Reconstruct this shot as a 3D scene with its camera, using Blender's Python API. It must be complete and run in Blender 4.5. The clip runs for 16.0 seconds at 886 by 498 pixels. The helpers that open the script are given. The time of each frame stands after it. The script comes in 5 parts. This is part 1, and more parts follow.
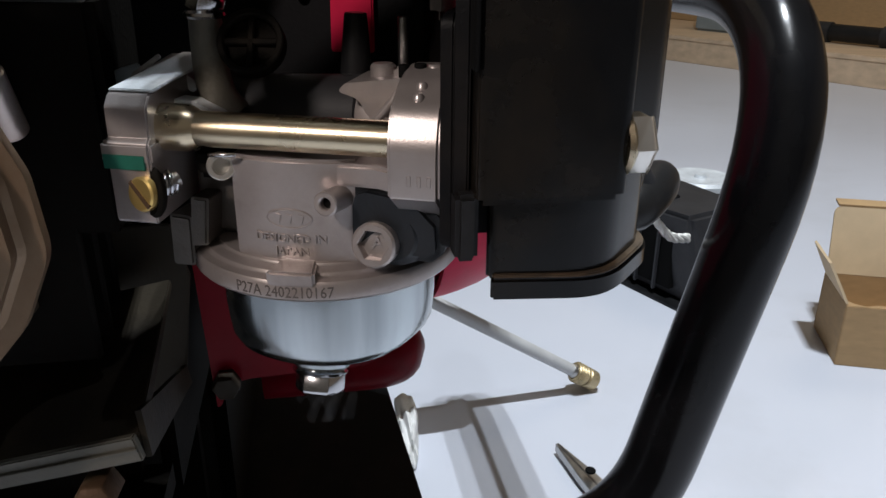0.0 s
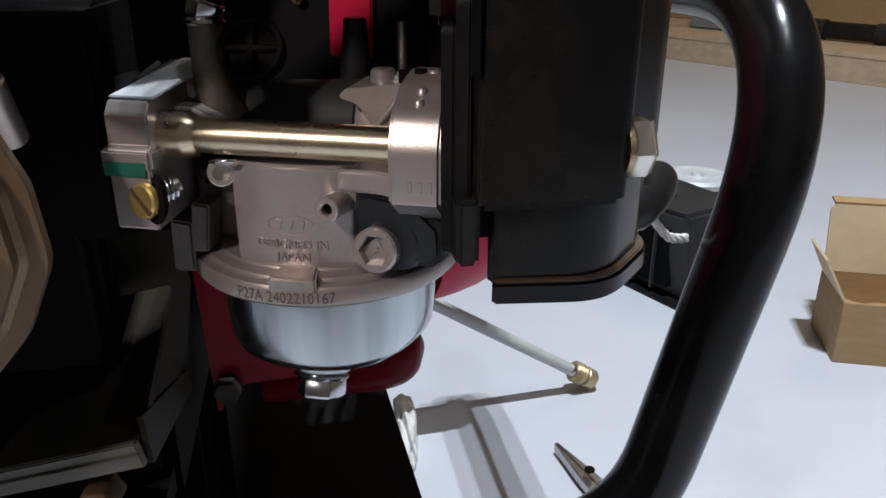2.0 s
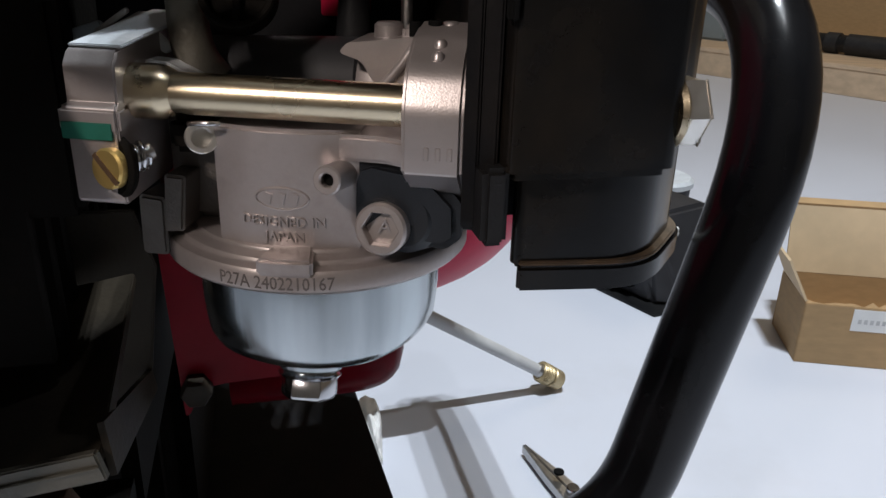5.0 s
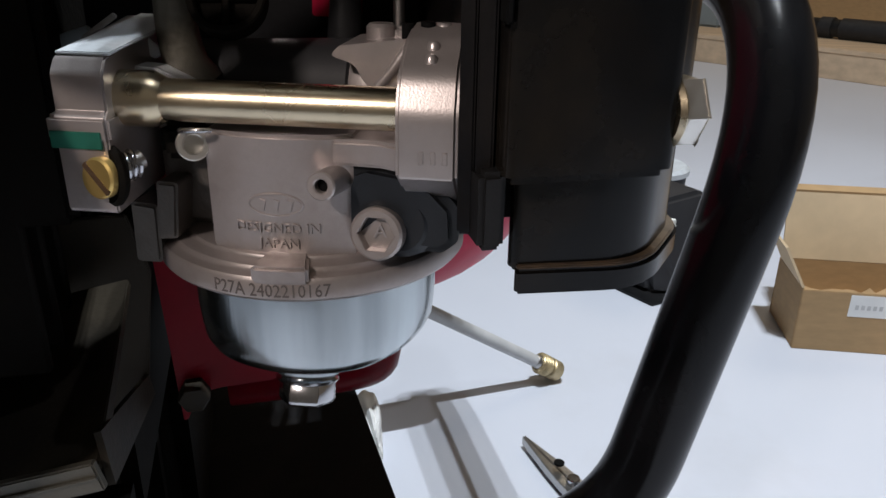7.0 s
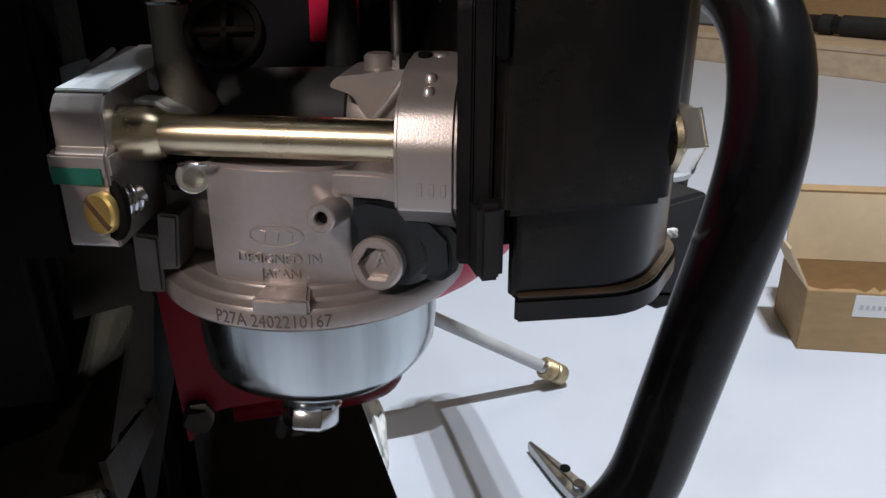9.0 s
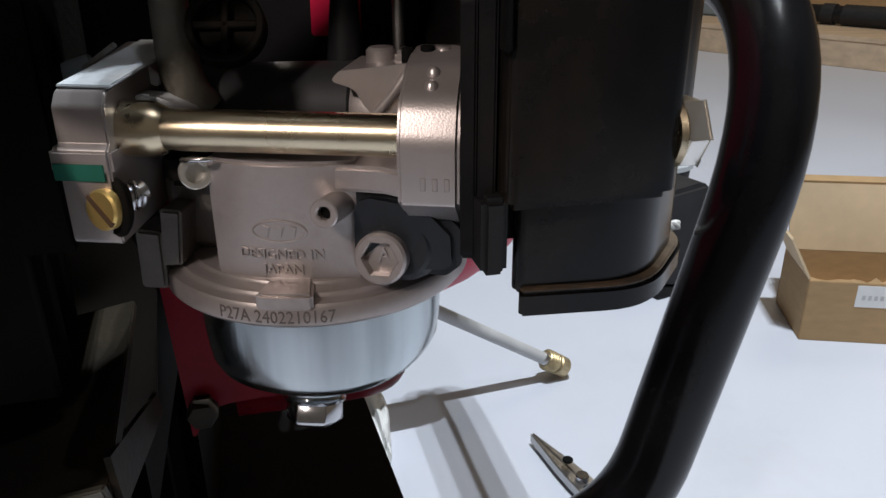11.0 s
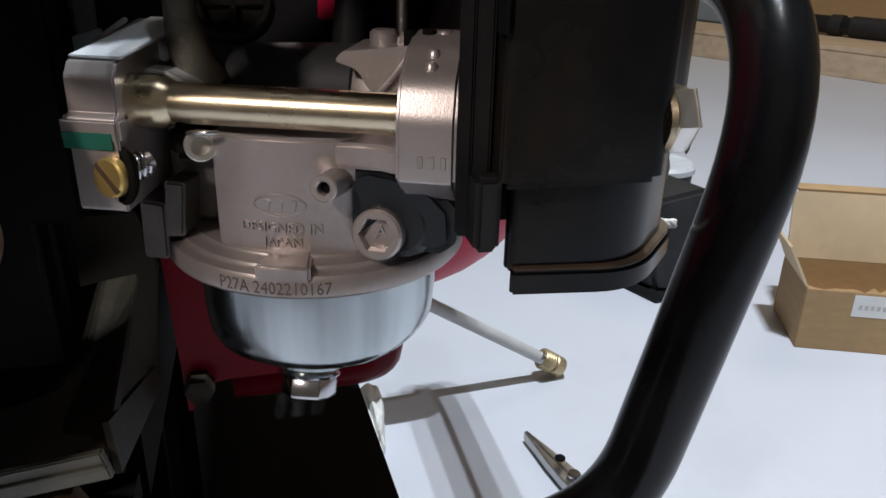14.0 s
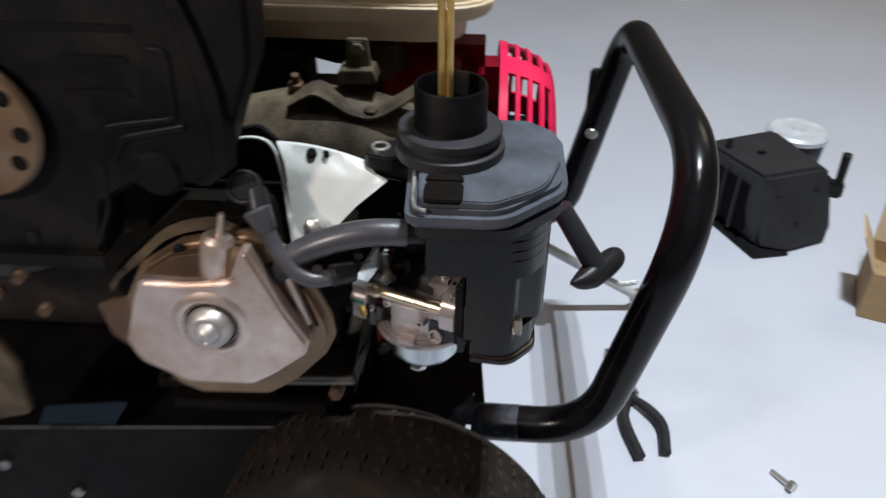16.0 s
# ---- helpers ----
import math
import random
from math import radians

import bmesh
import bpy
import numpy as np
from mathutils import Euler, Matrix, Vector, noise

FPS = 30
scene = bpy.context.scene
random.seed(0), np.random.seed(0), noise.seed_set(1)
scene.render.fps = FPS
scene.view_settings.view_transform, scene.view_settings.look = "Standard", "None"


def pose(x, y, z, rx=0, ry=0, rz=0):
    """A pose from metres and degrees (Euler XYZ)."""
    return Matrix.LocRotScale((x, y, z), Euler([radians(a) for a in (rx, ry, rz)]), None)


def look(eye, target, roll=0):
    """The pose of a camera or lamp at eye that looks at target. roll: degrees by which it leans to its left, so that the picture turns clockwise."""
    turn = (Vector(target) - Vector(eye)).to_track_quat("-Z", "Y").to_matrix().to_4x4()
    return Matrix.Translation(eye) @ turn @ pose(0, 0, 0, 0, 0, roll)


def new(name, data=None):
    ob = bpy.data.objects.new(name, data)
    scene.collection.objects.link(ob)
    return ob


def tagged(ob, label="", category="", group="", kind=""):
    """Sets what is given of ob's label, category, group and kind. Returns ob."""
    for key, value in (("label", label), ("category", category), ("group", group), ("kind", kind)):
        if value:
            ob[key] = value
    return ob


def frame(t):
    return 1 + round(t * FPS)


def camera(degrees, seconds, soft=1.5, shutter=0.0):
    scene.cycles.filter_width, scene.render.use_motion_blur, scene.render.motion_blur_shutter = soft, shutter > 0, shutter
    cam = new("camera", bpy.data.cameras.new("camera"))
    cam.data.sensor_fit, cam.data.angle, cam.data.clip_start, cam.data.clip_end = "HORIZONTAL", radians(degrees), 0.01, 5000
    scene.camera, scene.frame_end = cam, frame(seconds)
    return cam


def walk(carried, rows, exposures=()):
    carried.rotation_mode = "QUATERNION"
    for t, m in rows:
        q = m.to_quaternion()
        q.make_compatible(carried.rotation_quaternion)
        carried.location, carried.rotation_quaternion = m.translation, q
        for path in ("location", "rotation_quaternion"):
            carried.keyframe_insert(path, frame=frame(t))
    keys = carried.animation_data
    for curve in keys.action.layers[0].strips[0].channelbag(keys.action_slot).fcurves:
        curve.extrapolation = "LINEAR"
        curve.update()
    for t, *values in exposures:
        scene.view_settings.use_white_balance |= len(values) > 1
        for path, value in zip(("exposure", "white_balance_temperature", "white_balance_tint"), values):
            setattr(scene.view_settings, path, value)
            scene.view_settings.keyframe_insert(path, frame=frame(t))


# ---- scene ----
import functools

# ---------------------------------------------------------------- camera
cam = camera(60.26, 16.0, soft=1.5, shutter=0.5)
# seconds, x, y, z, heading to the left, pitch up, roll
PATH = [
    (0, 0.0631, -0.1431, 0.4911, 11.11, -22.13, 0.42),
    (0.5, 0.0628, -0.1435, 0.4913, 11.03, -22.29, 0.11),
    (1, 0.0626, -0.1427, 0.4903, 10.64, -22.24, 0.35),
    (1.5, 0.0623, -0.1421, 0.4935, 11.12, -22.45, -0.28),
    (2, 0.0622, -0.1431, 0.4923, 10.86, -22.19, 0.13),
    (2.5, 0.0619, -0.1423, 0.4915, 10.96, -22.15, 0.19),
    (3, 0.0605, -0.1401, 0.4863, 9.95, -21.90, 0.88),
    (3.5, 0.0540, -0.1335, 0.4810, 7.86, -21.28, 1.50),
    (4, 0.0483, -0.1297, 0.4796, 7.21, -21.53, 2.07),
    (6.5, 0.0481, -0.1272, 0.4826, 7.22, -22.46, 0.96),
    (7, 0.0479, -0.1260, 0.4823, 7.00, -22.67, 0.87),
    (7.5, 0.0479, -0.1253, 0.4846, 7.14, -22.80, 0.52),
    (8, 0.0486, -0.1254, 0.4838, 7.21, -22.60, 0.72),
    (8.5, 0.0477, -0.1259, 0.4860, 7.31, -22.66, 0.15),
    (9, 0.0483, -0.1245, 0.4870, 7.28, -22.55, -0.05),
    (11.5, 0.0474, -0.1238, 0.4872, 7.41, -23.18, -0.44),
    (12, 0.0467, -0.1233, 0.4825, 7.26, -23.14, 0.23),
    (12.5, 0.0470, -0.1232, 0.4819, 7.10, -23.06, 0.44),
    (13, 0.0475, -0.1230, 0.4841, 7.38, -23.34, 0.09),
    (13.5, 0.0476, -0.1260, 0.4836, 7.29, -23.21, 0.59),
    (14, 0.0497, -0.1292, 0.4852, 7.47, -23.14, 1.40),
    (14.5, 0.0518, -0.1375, 0.4941, 8.63, -23.54, 1.10),
    (15, 0.0593, -0.1640, 0.5182, 10.81, -25.09, 1.57),
    (15.2, 0.0664, -0.1906, 0.5503, 13.08, -26.18, 0.60),
    (15.4, 0.0766, -0.2306, 0.5982, 15.56, -29.07, 0.97),
    (15.5, 0.0880, -0.2500, 0.6260, 17.41, -30.36, -0.37),
    (15.6, 0.1013, -0.2676, 0.6552, 18.95, -31.08, -0.99),
    (15.8, 0.1347, -0.3009, 0.7092, 19.79, -33.21, 0.31),
    (16, 0.1699, -0.3291, 0.7467, 23.80, -34.58, 0.88),
]


def eye_pose(x, y, z, yaw, pitch, roll):
    ahead = Vector((-math.sin(radians(yaw)) * math.cos(radians(pitch)), math.cos(radians(yaw)) * math.cos(radians(pitch)), math.sin(radians(pitch))))
    return look((x, y, z), Vector((x, y, z)) + ahead, roll)


walk(cam, [(t, eye_pose(*row)) for t, *row in PATH], exposures=[(0.0, 0.0), (14.2, 0.0), (15.2, 0.0), (16.0, 0.0)])

# ---------------------------------------------------------------- light
world = bpy.data.worlds.new("world")
scene.world = world
world.use_nodes = True
wbg = world.node_tree.nodes["Background"]
wbg.inputs[0].default_value = (0.75, 0.66, 0.55, 1)
wbg.inputs[1].default_value = 0.035


def area_lamp(name, place, target, size, watts, colour):
    data = bpy.data.lights.new(name, "AREA")
    data.shape, data.size, data.energy, data.color = "DISK", size, watts, colour
    ob = new(name, data)
    ob.matrix_world = look(place, target)
    return ob


# a cool three-headed ceiling lamp, a weaker single one beside it, an added soft fill far off, and a small warm light
# placed behind the camera
for lamp_x, lamp_y in ((0.234, 0.286), (0.305, 0.315), (0.376, 0.344)):
    area_lamp("ceiling_lamp_light", (lamp_x, lamp_y, 2.45), (lamp_x, lamp_y, 0.0), 0.018, 21.0, (0.865, 0.935, 1.0))
area_lamp("second_lamp_light", (0.41, -0.14, 2.45), (0.41, -0.14, 0.0), 0.03, 4.5, (0.89, 0.935, 0.985))
# added fill without a known source, for far floor and warm ambient
area_lamp("rear_lamp_light", (1.0, 2.7, 2.5), (0.8, 2.5, 0.0), 1.20, 11.5, (1.0, 0.84, 0.62))
# warm front light, source unseen; lifts the machine's front faces
area_lamp("work_lamp_light", (-0.22, -0.57, 0.86), (0.0, 0.1, 0.42), 0.05, 3.0, (1.0, 0.87, 0.80))

# ---------------------------------------------------------------- materials


def material(name, colour, rough=0.5, metal=0.0, vary=0.12, scale=60.0, bump=0.1, grain=900.0, second=None, cover=0.5, edge=0.1, spot_scale=18.0, coat=0.0, stretch=(1, 1, 1), rough_vary=0.1, gloss=0.5):
    """A surface with large stains and fine grain: colour varies by 'vary', 'second' shows through in stains."""
    m = bpy.data.materials.new(name)
    m.use_nodes = True
    nt = m.node_tree
    b = nt.nodes["Principled BSDF"]
    n, l = nt.nodes.new, nt.links.new
    tc = n("ShaderNodeTexCoord")
    mp = n("ShaderNodeMapping")
    mp.inputs["Scale"].default_value = stretch
    l(tc.outputs["Object"], mp.inputs["Vector"])
    n1 = n("ShaderNodeTexNoise")
    n1.inputs["Scale"].default_value, n1.inputs["Detail"].default_value = scale, 6
    n2 = n("ShaderNodeTexNoise")
    n2.inputs["Scale"].default_value, n2.inputs["Detail"].default_value = grain, 3
    l(mp.outputs[0], n1.inputs["Vector"])
    l(mp.outputs[0], n2.inputs["Vector"])
    mix = n("ShaderNodeMix")
    mix.data_type = "RGBA"
    r1 = n("ShaderNodeMapRange")
    r1.inputs["From Min"].default_value, r1.inputs["From Max"].default_value = 0.3, 0.7
    l(n1.outputs["Fac"], r1.inputs["Value"])
    l(r1.outputs[0], mix.inputs["Factor"])
    c = Vector(colour[:3])
    mix.inputs["A"].default_value = (*(c * (1 - vary)), 1)
    mix.inputs["B"].default_value = (*(c * (1 + vary)), 1)
    out = mix.outputs["Result"]
    if second:
        n3 = n("ShaderNodeTexNoise")
        n3.inputs["Scale"].default_value, n3.inputs["Detail"].default_value, n3.inputs["Roughness"].default_value = spot_scale, 8, 0.65
        l(tc.outputs["Object"], n3.inputs["Vector"])
        r3 = n("ShaderNodeMapRange")
        r3.inputs["From Min"].default_value, r3.inputs["From Max"].default_value = 1 - cover - edge, 1 - cover + edge
        l(n3.outputs["Fac"], r3.inputs["Value"])
        mx = n("ShaderNodeMix")
        mx.data_type = "RGBA"
        l(r3.outputs[0], mx.inputs["Factor"])
        l(out, mx.inputs["A"])
        mx.inputs["B"].default_value = (*second[:3], 1)
        out = mx.outputs["Result"]
    l(out, b.inputs["Base Color"])
    rr = n("ShaderNodeMapRange")
    rr.inputs["To Min"].default_value, rr.inputs["To Max"].default_value = max(rough - rough_vary, 0.04), min(rough + rough_vary, 1)
    l(n1.outputs["Fac"], rr.inputs["Value"])
    l(rr.outputs[0], b.inputs["Roughness"])
    b.inputs["Metallic"].default_value = metal
    b.inputs["Specular IOR Level"].default_value = gloss
    b.inputs["Coat Weight"].default_value = coat
    if bump:
        bp = n("ShaderNodeBump")
        bp.inputs["Strength"].default_value, bp.inputs["Distance"].default_value = bump, 0.0006
        l(n2.outputs["Fac"], bp.inputs["Height"])
        l(bp.outputs[0], b.inputs["Normal"])
    return m


CAST = material("cast zinc", (0.475, 0.432, 0.423), 0.35, 0.65, 0.13, 110, 0.06, 2600, second=(0.31, 0.27, 0.255), cover=0.42, edge=0.16, spot_scale=55)
# cast zinc again, darkened for the shade in the left recess
CAST_DARK = material("cast zinc, shaded tone", (0.11, 0.098, 0.088), 0.5, 0.5, 0.15, 80, 0.25, 1500, second=(0.08, 0.07, 0.06), cover=0.4)
# strong upright colour streaks paint the bands reflected in the zinc
ZINC = material("zinc plate with reflection streaks", (0.44, 0.48, 0.50), 0.21, 1.0, 0.44, 70, 0.05, 1500, stretch=(1, 1, 0.04), rough_vary=0.06)
YELLOW_ZINC = material("yellow zinc plate", (0.60, 0.51, 0.36), 0.28, 1.0, 0.08, 80, 0.04, 1200, rough_vary=0.05)
BRASS = material("brass", (0.74, 0.53, 0.19), 0.36, 0.85, 0.08, 120, 0.06, 1500)
DULL_BRASS = material("dull brass", (0.52, 0.42, 0.25), 0.42, 0.7, 0.18, 90, 0.15, 1200, second=(0.26, 0.2, 0.12), cover=0.38, spot_scale=120)
CHROME = material("bright steel", (0.55, 0.55, 0.57), 0.16, 1.0, 0.06, 120, 0.03, 1500, rough_vary=0.05)
STEEL = material("plain steel", (0.42, 0.41, 0.40), 0.35, 1.0, 0.12, 90, 0.12, 1200)
ALLOY = material("cast alloy", (0.52, 0.49, 0.47), 0.42, 0.75, 0.10, 26, 0.3, 1300)
ALLOY_WORN = material("stained cast alloy", (0.54, 0.50, 0.47), 0.40, 0.7, 0.10, 18, 0.25, 1100, second=(0.22, 0.13, 0.075), cover=0.36, edge=0.07, spot_scale=22)
WHITE_METAL = material("pale painted sheet metal", (0.54, 0.555, 0.53), 0.45, 0.0, 0.06, 30, 0.08, 800, second=(0.34, 0.335, 0.30), cover=0.38, spot_scale=30)
BLACK_PLASTIC = material("black plastic", (0.008, 0.0085, 0.0095), 0.36, 0.0, 0.2, 60, 0.12, 1600, second=(0.022, 0.021, 0.021), cover=0.42, edge=0.2, spot_scale=14, gloss=0.22)
DUSTY_PLASTIC = material("dusty black plastic", (0.032, 0.035, 0.040), 0.5, 0.0, 0.25, 40, 0.1, 1200, second=(0.095, 0.107, 0.135), cover=0.5, edge=0.25, spot_scale=34, gloss=0.3)
SCUFFED_PLASTIC = material("scuffed black plastic", (0.004, 0.0044, 0.0052), 0.20, 0.0, 0.2, 60, 0.02, 1600, second=(0.021, 0.016, 0.011), cover=0.39, edge=0.12, spot_scale=13, rough_vary=0.12, gloss=0.28)
RUBBER = material("black rubber", (0.022, 0.022, 0.024), 0.55, 0.0, 0.2, 60, 0.1, 1500, gloss=0.25)
GREY_RUBBER = material("dark grey rubber hose", (0.050, 0.049, 0.056), 0.33, 0.0, 0.2, 60, 0.1, 1500, gloss=0.45)
BLACK_PAINT = material("black gloss paint on tube", (0.006, 0.006, 0.0068), 0.22, 0.0, 0.2, 40, 0.05, 700, second=(0.03, 0.029, 0.029), cover=0.28, edge=0.05, spot_scale=60, gloss=0.23)
BLACK_STEEL = material("black painted steel", (0.006, 0.006, 0.007), 0.55, 0.0, 0.2, 30, 0.1, 900, second=(0.015, 0.013, 0.012), cover=0.4, gloss=0.11)
RED = material("red paint", (0.165, 0.004, 0.011), 0.34, 0.0, 0.2, 40, 0.1, 700, second=(0.07, 0.004, 0.008), cover=0.38, edge=0.14, spot_scale=26, gloss=0.1)
RED_PLASTIC = material("bright red plastic", (0.66, 0.018, 0.078), 0.4, 0.0, 0.1, 30, 0.05, 900, second=(0.40, 0.008, 0.035), cover=0.4, edge=0.2, spot_scale=20, gloss=0.1)
OLIVE = material("dusty brown engine casting", (0.112, 0.088, 0.058), 0.7, 0.1, 0.25, 40, 0.4, 700, second=(0.03, 0.022, 0.014), cover=0.5, spot_scale=24, gloss=0.25)
TAN = material("tan painted tank", (0.60, 0.48, 0.33), 0.4, 0.0, 0.06, 14, 0.05, 700)
CARD = material("cardboard", (0.40, 0.26, 0.13), 0.85, 0.0, 0.08, 50, 0.15, 500, stretch=(1, 1, 3))
CARD_IN = material("inner cardboard", (0.58, 0.44, 0.28), 0.85, 0.0, 0.06, 40, 0.1, 500)
PAPER = material("white paper", (0.75, 0.75, 0.74), 0.7, 0.0, 0.05, 30, 0.05, 500)
FLOOR = material("pale painted floor", (0.60, 0.625, 0.70), 0.42, 0.0, 0.035, 2.2, 0.04, 220, second=(0.50, 0.51, 0.55), cover=0.28, edge=0.16, spot_scale=1.6)
WOOD = material("pale wood", (0.60, 0.45, 0.31), 0.6, 0.0, 0.14, 6, 0.15, 160, stretch=(0.4, 6, 6))
WALL_DARK = material("unseen dark wall", (0.12, 0.10, 0.08), 0.8, 0.0, 0.2, 3, 0.15, 120, stretch=(1, 1, 0.2), gloss=0.2)
WALL = material("beige wall", (0.34, 0.27, 0.20), 0.8, 0.0, 0.08, 2, 0.1, 150)
CEIL = material("unseen dim ceiling", (0.38, 0.34, 0.28), 0.85, 0.0, 0.05, 2, 0.1, 150)
# near-black: the shade on engine castings and in gaps is in this colour
NEAR_BLACK = material("near-black casting", (0.006, 0.005, 0.004), 0.75, 0.2, 0.3, 40, 0.3, 700, second=(0.018, 0.013, 0.008), cover=0.3, spot_scale=24, gloss=0.08)
# brown blotches carry oil stains and some of the dome's shading
ALLOY_BRIGHT = material("bright cast alloy", (0.67, 0.60, 0.575), 0.40, 0.8, 0.12, 22, 0.12, 1100, second=(0.37, 0.25, 0.175), cover=0.47, edge=0.17, spot_scale=17)
ALLOY_BROWN = material("oil-browned cast alloy", (0.23, 0.165, 0.11), 0.43, 0.65, 0.15, 26, 0.15, 1000, second=(0.15, 0.088, 0.048), cover=0.50, edge=0.25, spot_scale=30)
PANEL = material("dull mottled black plastic", (0.0035, 0.0035, 0.0042), 0.5, 0.0, 0.3, 30, 0.15, 900, second=(0.015, 0.012, 0.010), cover=0.4, edge=0.12, spot_scale=22, gloss=0.11)
GREEN = material("green paint", (0.010, 0.105, 0.072), 0.45, 0.0, 0.15, 200, 0.05, 900)
INK = material("burnt ink", (0.09, 0.075, 0.07), 0.7, 0.0, 0.2, 300, 0.05, 900)
ROPE = material("white cord", (0.75, 0.74, 0.71), 0.85, 0.0, 0.1, 300, 0.3, 900)
TYRE = material("dirty tyre rubber", (0.016, 0.0135, 0.0115), 0.75, 0.0, 0.3, 60, 0.4, 700, second=(0.060, 0.030, 0.016), cover=0.34, edge=0.12, spot_scale=26, gloss=0.2)
SLEEVE_GREY = material("grey plastic tube", (0.50, 0.50, 0.50), 0.45, 0.0, 0.08, 40, 0.08, 700)
TAB = material("dim blue sheet", (0.012, 0.030, 0.045), 0.6, 0.0, 0.2, 30, 0.05, 700, gloss=0.2)
# pale bluish tone paints the cool light on plate top and linkage
PALE = material("pale worn aluminium, lit tone", (0.62, 0.655, 0.69), 0.42, 0.1, 0.12, 50, 0.15, 900, second=(0.40, 0.42, 0.44), cover=0.3, spot_scale=90)
CASE = material("matt black moulded plastic", (0.021, 0.0215, 0.0245), 0.5, 0.0, 0.15, 40, 0.1, 900, second=(0.036, 0.036, 0.040), cover=0.35, edge=0.3, spot_scale=16, gloss=0.3)
BLUE = material("faded blue label", (0.05, 0.13, 0.20), 0.5, 0.0, 0.15, 30, 0.05, 700)
GREYBLUE = material("grey-blue painted metal", (0.22, 0.26, 0.28), 0.5, 0.0, 0.1, 10, 0.05, 400)
RUST = material("rusty steel", (0.10, 0.058, 0.032), 0.65, 0.5, 0.25, 40, 0.4, 800, second=(0.35, 0.28, 0.2), cover=0.35)
WORN = material("worn brown plastic edge", (0.075, 0.050, 0.030), 0.5, 0.0, 0.3, 90, 0.2, 900, second=(0.02, 0.017, 0.014), cover=0.42, edge=0.1, spot_scale=70)
ELBOW = material("dull dusty metal", (0.15, 0.14, 0.115), 0.5, 0.3, 0.25, 60, 0.3, 900, second=(0.04, 0.036, 0.028), cover=0.4, spot_scale=60)
BOLT = material("plated bolt", (0.66, 0.64, 0.60), 0.33, 0.9, 0.05, 120, 0.04, 1500)
# dim brown; shade over baffle, apron bolt and tank underside is in it
DIM = material("dark brown sheet", (0.027, 0.021, 0.0135), 0.6, 0.1, 0.25, 30, 0.2, 700, second=(0.008, 0.006, 0.004), cover=0.45, spot_scale=18, gloss=0.25)
STAINED = material("brown oil-stained alloy", (0.12, 0.066, 0.036), 0.4, 0.4, 0.2, 26, 0.2, 1000, second=(0.055, 0.030, 0.015), cover=0.5, edge=0.15, spot_scale=30)
PALE_EDGE = material("pale grey edge", (0.20, 0.195, 0.19), 0.5, 0.0, 0.2, 120, 0.2, 900, second=(0.05, 0.048, 0.045), cover=0.4, spot_scale=90)
LIP_METAL = material("dull bare sheet edge", (0.095, 0.09, 0.074), 0.5, 0.3, 0.15, 60, 0.2, 900)
# bluish near-black for the shadow beside the plug
PLUG_SHADE = material("dark blue-grey plug shadow", (0.013, 0.0155, 0.020), 0.42, 0.0, 0.2, 70, 0.1, 1200, second=(0.008, 0.009, 0.010), cover=0.4, edge=0.2, spot_scale=60, gloss=0.35)
OLIVE_DARK = material("grimy brown-black casting", (0.016, 0.011, 0.007), 0.7, 0.1, 0.3, 40, 0.5, 500, second=(0.055, 0.034, 0.02), cover=0.36, edge=0.15, spot_scale=34, gloss=0.2)
OILED = material("oil-browned recess", (0.042, 0.024, 0.014), 0.55, 0.0, 0.2, 26, 0.2, 1000, second=(0.10, 0.058, 0.034), cover=0.4, edge=0.25, spot_scale=40, stretch=(1, 1, 0.3), gloss=0.2)
# bluish tone and patches paint the highlights on tube end and gusset
SHEEN_PAINT = material("black paint with painted bluish sheen", (0.030, 0.035, 0.045), 0.27, 0.0, 0.2, 60, 0.06, 900, second=(0.085, 0.095, 0.115), cover=0.36, edge=0.15, spot_scale=90, gloss=0.6)
LUG = material("scuffed brown tread rubber", (0.034, 0.023, 0.017), 0.75, 0.0, 0.3, 60, 0.3, 700, second=(0.20, 0.105, 0.055), cover=0.27, edge=0.06, spot_scale=45, gloss=0.2)
HOLE = material("dark hole", (0.006, 0.006, 0.006), 0.8, 0.0, 0.1, 60, 0.0, 900, gloss=0.05)

# ---------------------------------------------------------------- mesh helpers
MACHINE = Matrix.Rotation(radians(21), 4, "Z")  # the frame's own axes: u along it, v across it


def M(u, v, z):
    return MACHINE @ Vector((u, v, z))


def finish(bm, bevel=0.0, segments=2, angle=35):
    if bevel:
        edges = [e for e in bm.edges if len(e.link_faces) == 2 and e.calc_face_angle(0) > radians(angle)]
        bmesh.ops.bevel(bm, geom=edges, offset=bevel, segments=segments, affect="EDGES", clamp_overlap=True)
    bmesh.ops.recalc_face_normals(bm, faces=bm.faces)
    return bm


def mesh_of(name, bm, mat, smooth=40):
    me = bpy.data.meshes.new(name)
    bm.normal_update()
    for e in bm.edges:
        e.smooth = len(e.link_faces) == 2 and e.calc_face_angle(0) < radians(smooth)
    for fc in bm.faces:
        fc.smooth = True
    bm.to_mesh(me)
    bm.free()
    for one in mat if isinstance(mat, (list, tuple)) else (mat,):
        me.materials.append(one)
    return me


def thing(name, place=(0, 0, 0), label="", category="", group="", kind="", turn=None):
    ob = new(name)
    ob.empty_display_size = 0.02
    ob.matrix_world = Matrix.Translation(place) @ (turn or Matrix())
    bpy.context.view_layer.update()
    return tagged(ob, label, category, group, kind)


